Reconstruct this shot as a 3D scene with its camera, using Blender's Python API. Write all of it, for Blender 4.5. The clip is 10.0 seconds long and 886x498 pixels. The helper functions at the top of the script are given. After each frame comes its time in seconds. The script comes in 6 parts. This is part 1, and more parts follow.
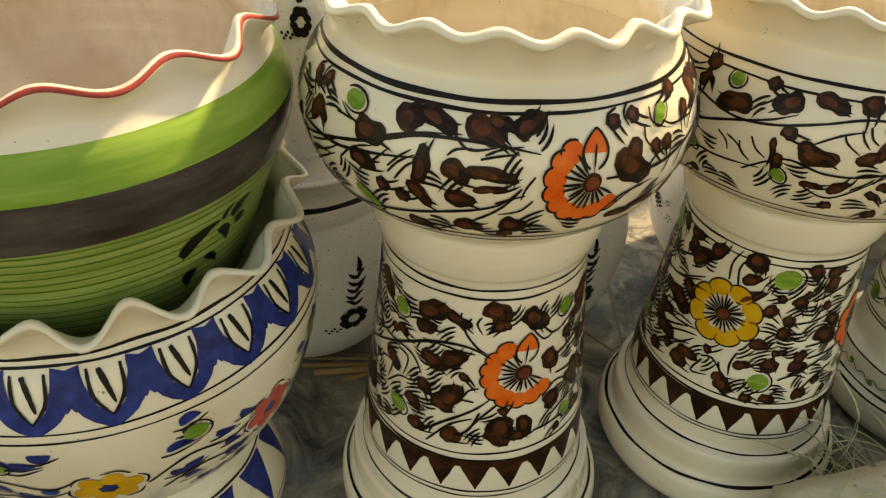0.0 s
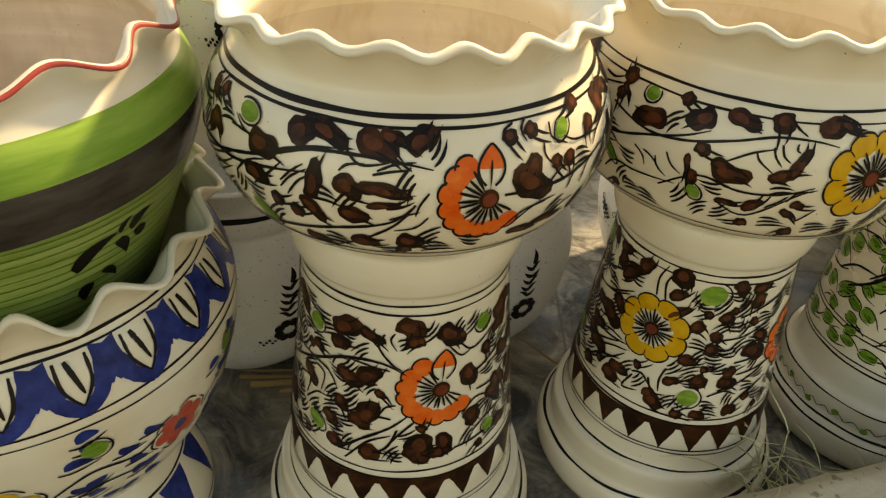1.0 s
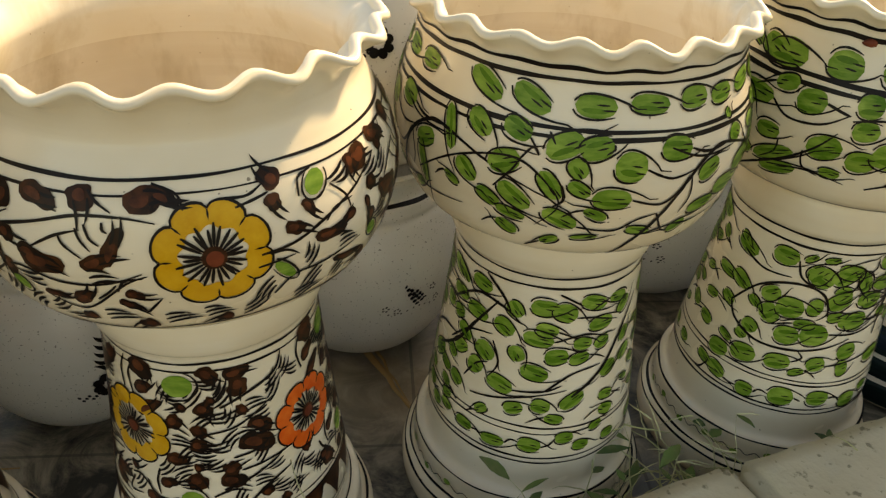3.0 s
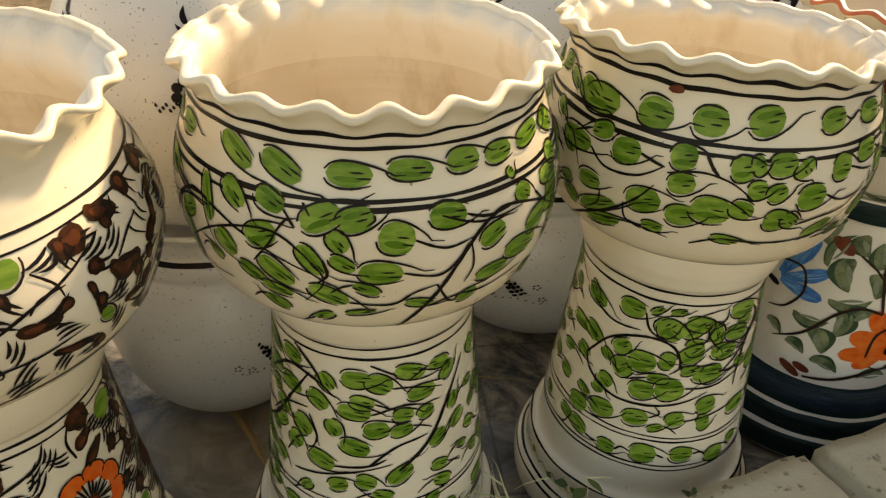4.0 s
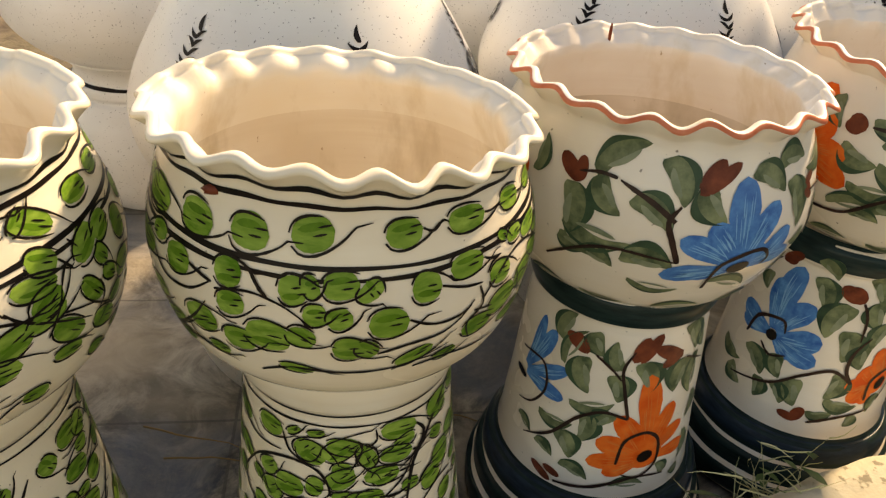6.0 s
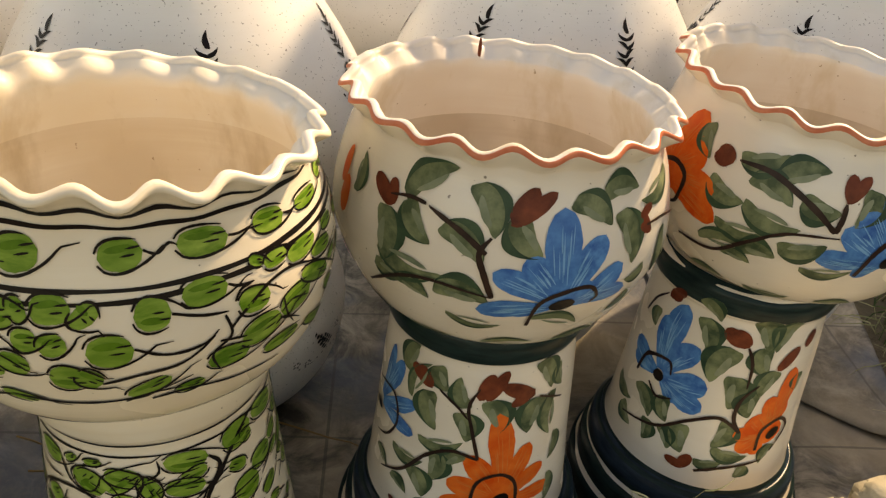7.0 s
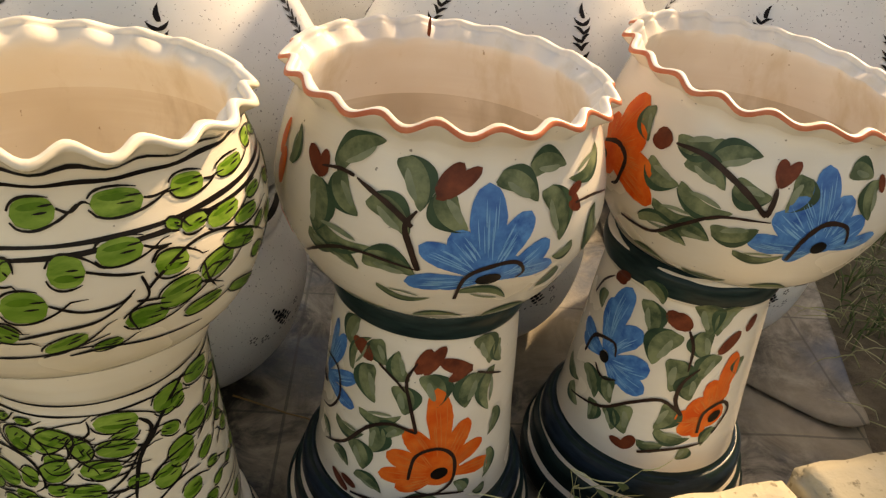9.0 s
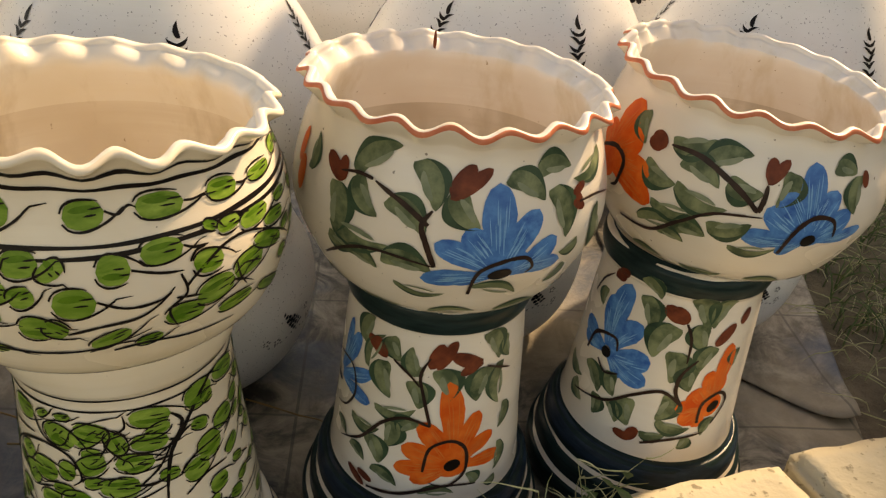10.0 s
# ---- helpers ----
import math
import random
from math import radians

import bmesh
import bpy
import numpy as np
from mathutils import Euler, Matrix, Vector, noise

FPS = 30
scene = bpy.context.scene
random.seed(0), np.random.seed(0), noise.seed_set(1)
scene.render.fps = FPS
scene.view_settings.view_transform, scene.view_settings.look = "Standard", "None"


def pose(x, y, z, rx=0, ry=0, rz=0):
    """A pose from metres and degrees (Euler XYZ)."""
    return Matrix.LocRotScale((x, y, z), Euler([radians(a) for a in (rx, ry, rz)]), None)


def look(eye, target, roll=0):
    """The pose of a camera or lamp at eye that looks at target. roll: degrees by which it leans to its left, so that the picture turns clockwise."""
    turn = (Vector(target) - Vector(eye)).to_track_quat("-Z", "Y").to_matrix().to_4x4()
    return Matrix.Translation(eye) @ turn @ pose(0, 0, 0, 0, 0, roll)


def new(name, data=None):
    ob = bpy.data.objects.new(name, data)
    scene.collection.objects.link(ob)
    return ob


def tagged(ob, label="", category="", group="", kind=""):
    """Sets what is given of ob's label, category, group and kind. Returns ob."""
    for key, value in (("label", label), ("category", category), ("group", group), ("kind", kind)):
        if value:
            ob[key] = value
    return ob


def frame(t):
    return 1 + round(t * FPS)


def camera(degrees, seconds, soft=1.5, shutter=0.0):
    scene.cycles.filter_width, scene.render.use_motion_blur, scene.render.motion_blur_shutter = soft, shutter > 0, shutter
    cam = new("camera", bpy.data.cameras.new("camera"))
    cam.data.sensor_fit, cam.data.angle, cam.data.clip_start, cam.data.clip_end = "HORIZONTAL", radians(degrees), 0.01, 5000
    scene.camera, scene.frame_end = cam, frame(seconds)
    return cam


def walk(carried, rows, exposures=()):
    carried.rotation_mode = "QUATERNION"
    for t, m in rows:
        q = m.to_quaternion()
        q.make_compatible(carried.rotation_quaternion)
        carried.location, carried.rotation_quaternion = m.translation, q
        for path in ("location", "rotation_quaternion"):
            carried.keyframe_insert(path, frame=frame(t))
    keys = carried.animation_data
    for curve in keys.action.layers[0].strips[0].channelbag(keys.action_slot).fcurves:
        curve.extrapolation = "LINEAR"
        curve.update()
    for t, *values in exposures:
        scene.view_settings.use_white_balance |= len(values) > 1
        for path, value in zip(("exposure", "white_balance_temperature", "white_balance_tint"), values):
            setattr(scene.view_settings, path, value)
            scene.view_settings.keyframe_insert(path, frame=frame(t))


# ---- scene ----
cam = camera(58.89, 10.0, soft=1.3)
# seconds, eye (metres), yaw, pitch, roll (degrees)
PATH = [
    (0.0, 0.0146, 0.0237, 0.8483, 0.068, -35.547, 2.223),
    (0.5, 0.0539, 0.0255, 0.8430, -0.881, -35.239, 3.060),
    (1.0, 0.0802, 0.0420, 0.8499, -1.275, -35.144, 3.401),
    (1.5, 0.1400, 0.0476, 0.8634, -1.628, -35.068, 3.394),
    (2.0, 0.2595, 0.1084, 0.8478, -4.312, -35.547, 3.905),
    (2.5, 0.4144, 0.1573, 0.8567, -5.019, -35.035, 3.671),
    (3.0, 0.5576, 0.1782, 0.8469, -6.395, -34.458, 3.056),
    (3.2, 0.5901, 0.1905, 0.8494, -6.693, -34.252, 2.624),
    (4.3, 0.7723, 0.2552, 0.8609, -8.364, -33.234, 2.365),
    (4.5, 0.7871, 0.2644, 0.8609, -8.619, -33.202, 2.609),
    (5.0, 0.8573, 0.2867, 0.8584, -8.818, -33.207, 2.746),
    (5.2, 0.8926, 0.2998, 0.8477, -9.505, -33.345, 3.102),
    (5.5, 0.9837, 0.3112, 0.8515, -9.623, -34.151, 3.588),
    (6.0, 1.1103, 0.3523, 0.8802, -7.776, -32.816, 3.740),
    (6.2, 1.1530, 0.3564, 0.8832, -6.728, -32.308, 3.705),
    (7.3, 1.3422, 0.3917, 0.8650, -5.172, -32.081, 5.298),
    (7.5, 1.3497, 0.3905, 0.8521, -5.315, -32.269, 5.666),
    (8.0, 1.3445, 0.3978, 0.8430, -5.368, -32.742, 6.409),
    (8.5, 1.3534, 0.3833, 0.8435, -5.193, -32.879, 6.493),
    (9.0, 1.3716, 0.3647, 0.8741, -5.337, -32.688, 6.388),
    (9.5, 1.3666, 0.3473, 0.8808, -5.914, -32.000, 6.076),
    (10.0, 1.3477, 0.3222, 0.8835, -6.024, -31.666, 5.694),
]
walk(cam, [(t, pose(x, y, z, 90 + pitch, 0, yaw) @ pose(0, 0, 0, 0, 0, roll)) for t, x, y, z, yaw, pitch, roll in PATH],
     [(0.0, 1.22, 13900, 9), (0.5, 1.08, 14200, 9), (1.0, 1.10, 13600, 9), (2.5, 1.0, 12000, 10), (4.5, 1.04, 13000, 17), (5.5, 1.05, 13200, 18), (6.0, 1.05, 11700, 18), (7.5, 0.90, 12500, 19), (9.0, 0.96, 12500, 20), (10.0, 0.89, 12600, 20)])

# ---- light ----
world = bpy.data.worlds.new("sky")
scene.world = world
world.use_nodes = True
_n, _l = world.node_tree.nodes, world.node_tree.links
_sky = _n.new("ShaderNodeTexSky")
_sky.sky_type, _sky.sun_disc = "NISHITA", False
SUN_FROM = Vector((0.66, 0.64, 0.70)).normalized()
_sky.sun_elevation = math.asin(SUN_FROM.z)
_sky.sun_rotation = math.atan2(SUN_FROM.x, SUN_FROM.y)
_l.new(_sky.outputs[0], _n["Background"].inputs[0])
_n["Background"].inputs[1].default_value = 0.14
sun = new("sun", bpy.data.lights.new("sun", "SUN"))
sun.data.energy, sun.data.angle, sun.data.color = 3.0, radians(4.0), (1.0, 0.93, 0.82)
sun.matrix_world = look(SUN_FROM * 10, (0, 0, 0))


# ---- materials ----
def material(name):
    m = bpy.data.materials.new(name)
    m.use_nodes = True
    t = m.node_tree
    return m, t.nodes, t.links, t.nodes["Principled BSDF"]


def noise_node(n, l, scale, detail=4.0, rough=0.55, coord="Object", stretch=None):
    c = n.new("ShaderNodeTexCoord")
    t = n.new("ShaderNodeTexNoise")
    t.inputs["Scale"].default_value, t.inputs["Detail"].default_value, t.inputs["Roughness"].default_value = scale, detail, rough
    if stretch:
        mp = n.new("ShaderNodeMapping")
        mp.inputs["Scale"].default_value = stretch
        l.new(c.outputs[coord], mp.inputs[0])
        l.new(mp.outputs[0], t.inputs["Vector"])
    else:
        l.new(c.outputs[coord], t.inputs["Vector"])
    return t


def ramp(n, l, source, stops):
    r = n.new("ShaderNodeValToRGB")
    while len(r.color_ramp.elements) < len(stops):
        r.color_ramp.elements.new(0.5)
    for e, (p, c) in zip(r.color_ramp.elements, stops):
        e.position, e.color = p, (*c, 1) if len(c) == 3 else c
    l.new(source, r.inputs[0])
    return r


def blend(n, l, fac, a, b, mode="MIX"):
    x = n.new("ShaderNodeMix")
    x.data_type, x.blend_type = "RGBA", mode
    for value, socket in ((fac, x.inputs[0]), (a, x.inputs[6]), (b, x.inputs[7])):
        if hasattr(value, "is_linked"):
            l.new(value, socket)
        elif isinstance(value, tuple):
            socket.default_value = (*value, 1)
        else:
            socket.default_value = value
    return x.outputs[2]


def bump(n, l, source, bsdf, strength, distance):
    b = n.new("ShaderNodeBump")
    b.inputs["Strength"].default_value, b.inputs["Distance"].default_value = strength, distance
    l.new(source, b.inputs["Height"])
    l.new(b.outputs[0], bsdf.inputs["Normal"])


def glaze(name, base, tint, speck=(0.12, 0.09, 0.06), grain=210.0, speck_size=0.0, rough=0.16, streak=0.35, smear=None):
    """Fired glaze over thrown clay: faint throwing rings, warm patches, a few iron specks."""
    m, n, l, b = material(name)
    big = noise_node(n, l, 7.0, 3.0)
    rings = noise_node(n, l, 3.0, 4.0, stretch=(1.0, 1.0, 26.0))
    c = blend(n, l, ramp(n, l, big.outputs[0], [(0.38, (0, 0, 0)), (0.68, (1, 1, 1))]).outputs[0], base, tint)
    c = blend(n, l, ramp(n, l, rings.outputs[0], [(0.42, (0, 0, 0)), (0.75, (streak,) * 3)]).outputs[0], c, tint)
    s = noise_node(n, l, grain, 1.0, 0.3)
    c = blend(n, l, ramp(n, l, s.outputs[0], [(0.77 - speck_size, (0, 0, 0)), (0.80 - speck_size, (0.75, 0.75, 0.75))]).outputs[0], c, speck)
    if smear:
        # brown runs and thumb marks left in the dried slip
        runs = noise_node(n, l, 17.0, 5.0, 0.62, stretch=(1.0, 1.0, 0.38))
        c = blend(n, l, ramp(n, l, runs.outputs[0], [(0.49, (0, 0, 0)), (0.68, (0.6, 0.6, 0.6))]).outputs[0], c, smear)
    l.new(c, b.inputs["Base Color"])
    r = ramp(n, l, big.outputs[0], [(0.3, (rough,) * 3), (0.75, (rough + 0.16,) * 3)])
    l.new(r.outputs[0], b.inputs["Roughness"])
    b.inputs["Coat Weight"].default_value, b.inputs["Coat Roughness"].default_value = 0.12, 0.1
    bump(n, l, rings.outputs[0], b, 0.25, 0.002)
    return m


def paint(name, dark, light, rough=0.22, scale=60.0, stretch=(1, 1, 1), lo=0.34, hi=0.66):
    """Brushed underglaze colour: uneven, thin where the brush was dry, a little different from stroke to stroke."""
    m, n, l, b = material(name)
    g = n.new("ShaderNodeNewGeometry")
    t = noise_node(n, l, scale, 5.0, 0.6, stretch=stretch)
    c = blend(n, l, ramp(n, l, t.outputs[0], [(lo, (0, 0, 0)), (hi, (1, 1, 1))]).outputs[0], dark, light)
    mid = tuple((p + q) / 2 for p, q in zip(dark, light))
    v = ramp(n, l, g.outputs["Random Per Island"], [(0.0, (0.0,) * 3), (1.0, (0.55,) * 3)])
    c = blend(n, l, v.outputs[0], c, mid)
    l.new(c, b.inputs["Base Color"])
    b.inputs["Roughness"].default_value = rough + 0.1
    b.inputs["Specular IOR Level"].default_value = 0.16
    return m


CREAM = glaze("cream_glaze", (0.83, 0.76, 0.62), (0.77, 0.66, 0.48), speck_size=-0.03)
IVORY = glaze("ivory_glaze", (0.82, 0.76, 0.66), (0.77, 0.68, 0.55), speck_size=-0.02)
WHITE = glaze("white_speckled_glaze", (0.76, 0.76, 0.74), (0.70, 0.69, 0.66), speck=(0.16, 0.155, 0.15), grain=330.0, speck_size=0.06, rough=0.28)
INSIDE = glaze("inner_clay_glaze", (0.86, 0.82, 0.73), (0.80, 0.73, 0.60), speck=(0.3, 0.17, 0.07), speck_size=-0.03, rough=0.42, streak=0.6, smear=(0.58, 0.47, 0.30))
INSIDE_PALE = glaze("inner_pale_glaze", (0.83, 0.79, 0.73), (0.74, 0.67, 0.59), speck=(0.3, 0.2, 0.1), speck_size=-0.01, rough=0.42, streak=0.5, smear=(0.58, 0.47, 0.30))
INSIDE_LOW = glaze("inner_low_glaze", (0.81, 0.75, 0.64), (0.69, 0.60, 0.47), speck=(0.3, 0.17, 0.07), speck_size=-0.02, rough=0.55, streak=0.7, smear=(0.46, 0.36, 0.22))
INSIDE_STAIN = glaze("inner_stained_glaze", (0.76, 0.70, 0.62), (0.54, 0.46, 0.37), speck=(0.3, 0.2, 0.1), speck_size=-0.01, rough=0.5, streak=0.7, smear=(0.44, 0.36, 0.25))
BLACK = paint("black_line", (0.004, 0.003, 0.003), (0.014, 0.009, 0.007))
BROWN = paint("brown_brush", (0.010, 0.005, 0.003), (0.095, 0.030, 0.010), scale=45.0, lo=0.46, hi=0.70)
ORANGE = paint("orange_brush", (0.72, 0.072, 0.009), (0.88, 0.19, 0.038), scale=50.0)
YELLOW = paint("yellow_brush", (0.58, 0.27, 0.012), (0.74, 0.42, 0.04), scale=50.0)
LEAF = paint("leaf_green_brush", (0.05, 0.16, 0.008), (0.28, 0.43, 0.08), scale=34.0, stretch=(1, 1, 3.2), lo=0.36, hi=0.68)
OLIVE = paint("grey_green_brush", (0.045, 0.075, 0.038), (0.25, 0.285, 0.15), scale=38.0, lo=0.38, hi=0.66)
BLUE = paint("blue_brush", (0.010, 0.095, 0.33), (0.07, 0.29, 0.58), scale=70.0)
COBALT = paint("cobalt_brush", (0.006, 0.010, 0.075), (0.022, 0.050, 0.25), scale=50.0)
RED = paint("red_brush", (0.42, 0.03, 0.02), (0.62, 0.10, 0.06), scale=50.0)
RUST = paint("rust_brush", (0.09, 0.018, 0.010), (0.24, 0.055, 0.025), scale=50.0)
PALEGREEN = paint("pale_green_brush", (0.14, 0.18, 0.11), (0.28, 0.31, 0.20), scale=45.0)
BROWNRED = paint("red_brown_dab", (0.024, 0.009, 0.006), (0.15, 0.042, 0.016), scale=70.0)
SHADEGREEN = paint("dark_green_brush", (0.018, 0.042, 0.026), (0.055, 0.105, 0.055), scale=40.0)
LEAFDARK = paint("deep_green_brush", (0.045, 0.13, 0.010), (0.10, 0.23, 0.02), scale=60.0)
STEM = paint("brown_black_stem", (0.018, 0.010, 0.008), (0.05, 0.025, 0.018))
PALEBLUE = paint("pale_blue_streak", (0.09, 0.33, 0.58), (0.20, 0.46, 0.68))
PALEORANGE = paint("pale_orange_streak", (0.72, 0.14, 0.03), (0.80, 0.24, 0.07))
TEAL = paint("dark_teal_band", (0.004, 0.012, 0.012), (0.018, 0.042, 0.040), scale=26.0, stretch=(1, 1, 7), rough=0.18)
NAVY = paint("navy_band", (0.005, 0.012, 0.017), (0.024, 0.048, 0.074), scale=22.0, stretch=(1, 1, 6), rough=0.18)
GREENBAND = paint("bright_green_band", (0.12, 0.26, 0.03), (0.30, 0.46, 0.10), scale=9.0, stretch=(1, 1, 9), rough=0.2)
SAGE = paint("ribbed_green_glaze", (0.16, 0.25, 0.05), (0.36, 0.45, 0.15), scale=8.0, stretch=(1, 1, 12), rough=0.2)
SMOKE = paint("smoky_band", (0.025, 0.018, 0.014), (0.10, 0.085, 0.075), scale=12.0, stretch=(1, 1, 4), rough=0.12)
REDRIM = paint("red_rim_line", (0.26, 0.035, 0.03), (0.38, 0.07, 0.06))
ORANGERIM = paint("orange_rim_line", (0.58, 0.13, 0.06), (0.70, 0.24, 0.13))


# ---- mesh helpers ----
def part(name, bm, mats, parent=None, label="", smooth=True):
    me = bpy.data.meshes.new(name)
    bm.to_mesh(me)
    bm.free()
    for m in (mats if isinstance(mats, (list, tuple)) else [mats]):
        me.materials.append(m)
    if smooth:
        me.polygons.foreach_set("use_smooth", [True] * len(me.polygons))
    ob = new(name, me)
    if parent:
        ob.parent = parent
    if label:
        ob["label"] = label
    return ob


def from_lists(verts, faces, index=None):
    me = bpy.data.meshes.new("tmp")
    me.from_pydata(verts, [], faces)
    bm = bmesh.new()
    bm.from_mesh(me)
    bpy.data.meshes.remove(me)
    if index:
        for f, k in zip(bm.faces, index):
            f.material_index = k
    return bm


class Form:
    """A turned pot: its outer profile (radius, height), and a ruffle that grows from height `z0` to the rim."""

    def __init__(self, outer, ruffle=None, sway=0.0, lean=(0.0, 0.0)):
        self.r, self.z = np.array([p[0] for p in outer]), np.array([p[1] for p in outer])
        # smooth the profile with a Catmull-Rom pass
        rr, zz = [], []
        k = len(outer)
        for i in range(k - 1):
            p = [np.array(outer[min(max(j, 0), k - 1)]) for j in (i - 1, i, i + 1, i + 2)]
            for s in np.linspace(0, 1, 7)[:-1]:
                q = 0.5 * (2 * p[1] + (p[2] - p[0]) * s + (2 * p[0] - 5 * p[1] + 4 * p[2] - p[3]) * s * s + (3 * p[1] - p[0] - 3 * p[2] + p[3]) * s ** 3)
                rr.append(q[0]), zz.append(q[1])
        rr.append(outer[-1][0]), zz.append(outer[-1][1])
        self.r, self.z = np.array(rr), np.array(zz)
        order = np.argsort(self.z)
        self.zs, self.rs = self.z[order], self.r[order]
        self.ss = np.concatenate([[0], np.cumsum(np.hypot(np.diff(self.zs), np.diff(self.rs)))])
        self.ruffle = ruffle
        self.sway = sway
        self.lean = lean  # slope of the rim's plane to the east and to the north

    def wave(self, a, z):
        if not self.ruffle:
            return 0.0, 0.0
        count, phase, dr, dz, z0 = self.ruffle
        top = self.z.max()
        w = min(max((z - z0) / (top - z0), 0), 1) ** 2.2
        c = math.cos(count * (a - radians(phase)) + 0.25 * math.sin(3 * a + phase)) * (1 + 0.22 * math.sin(5 * a + phase) + 0.15 * math.sin(2 * a)) + 0.25 * math.sin(3 * a + phase) + 0.15 * math.sin(7 * a)
        low = top - 0.075
        tip = (self.lean[0] * math.sin(a) - self.lean[1] * math.cos(a)) * self.r[-1] * min(max((z - low) / (top - low), 0), 1) ** 1.4
        return dr * w * c, tip - dz * w * c

    def at(self, a, z, lift=0.0):
        """The point on the outside at angle a (radians, 0 towards the walk) and height z, lifted off the surface."""
        r = float(np.interp(z, self.zs, self.rs))
        e = 0.004
        slope = (float(np.interp(z + e, self.zs, self.rs)) - float(np.interp(z - e, self.zs, self.rs))) / (2 * e)
        k = 1 / math.sqrt(1 + slope * slope)
        dr, dz = self.wave(a, z)
        r += self.sway * math.sin(2 * a + 1) + dr + lift * k
        return Vector((r * math.sin(a), -r * math.cos(a), z + dz - lift * slope * k))

    def shell(self, wall=0.009, floor=None, low=0.0, segments=240, bands=(), hollow=True):
        """Outside, lip and inside in one mesh. bands: (z_low, z_high, material index) over the outside; 1 is the inside."""
        prof = [(r, z, 0) for r, z in zip(self.r, self.z)]
        if hollow:
            rt, zt = self.r[-1], self.z[-1]
            prof += [(rt - wall * 0.03, zt + wall * 0.22, 2), (rt - wall * 0.2, zt + wall * 0.42, 2), (rt - wall * 0.5, zt + wall * 0.5, 1), (rt - wall * 0.8, zt + wall * 0.42, 1), (rt - wall * 0.97, zt + wall * 0.2, 1), (rt - wall, zt - wall * 0.1, 1)]
            for r, z in list(zip(self.r, self.z))[::-1][1:]:
                if z > (floor if floor is not None else self.z.min() + wall):
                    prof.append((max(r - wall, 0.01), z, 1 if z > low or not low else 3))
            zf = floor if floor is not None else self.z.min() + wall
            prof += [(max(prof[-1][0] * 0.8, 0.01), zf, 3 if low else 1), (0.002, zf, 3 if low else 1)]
        else:
            prof += [(self.r[-1] * 0.5, self.z[-1], 0), (0.002, self.z[-1], 0)]
        prof = [(self.r[0] * 0.9, self.z[0] + 0.004, 0)] + prof
        verts, faces, idx = [], [], []
        top = self.z.max()
        for r, z, _ in prof:
            for i in range(segments):
                a = 2 * math.pi * i / segments
                dr, dz = self.wave(a, min(z, top))
                q = r + dr + self.sway * math.sin(2 * a + 1)
                verts.append((q * math.sin(a), -q * math.cos(a), z + dz))
        for j in range(len(prof) - 1):
            k = prof[j + 1][2] if prof[j + 1][2] != 0 or j == 0 else 0
            zm = (prof[j][1] + prof[j + 1][1]) / 2
            if prof[j + 1][2] == 0 and prof[j][2] == 0:
                for lo, hi, m in bands:
                    if lo <= zm < hi:
                        k = m
            for i in range(segments):
                i2 = (i + 1) % segments
                faces.append((j * segments + i, j * segments + i2, (j + 1) * segments + i2, (j + 1) * segments + i))
                idx.append(k)
        return from_lists(verts, faces, idx)


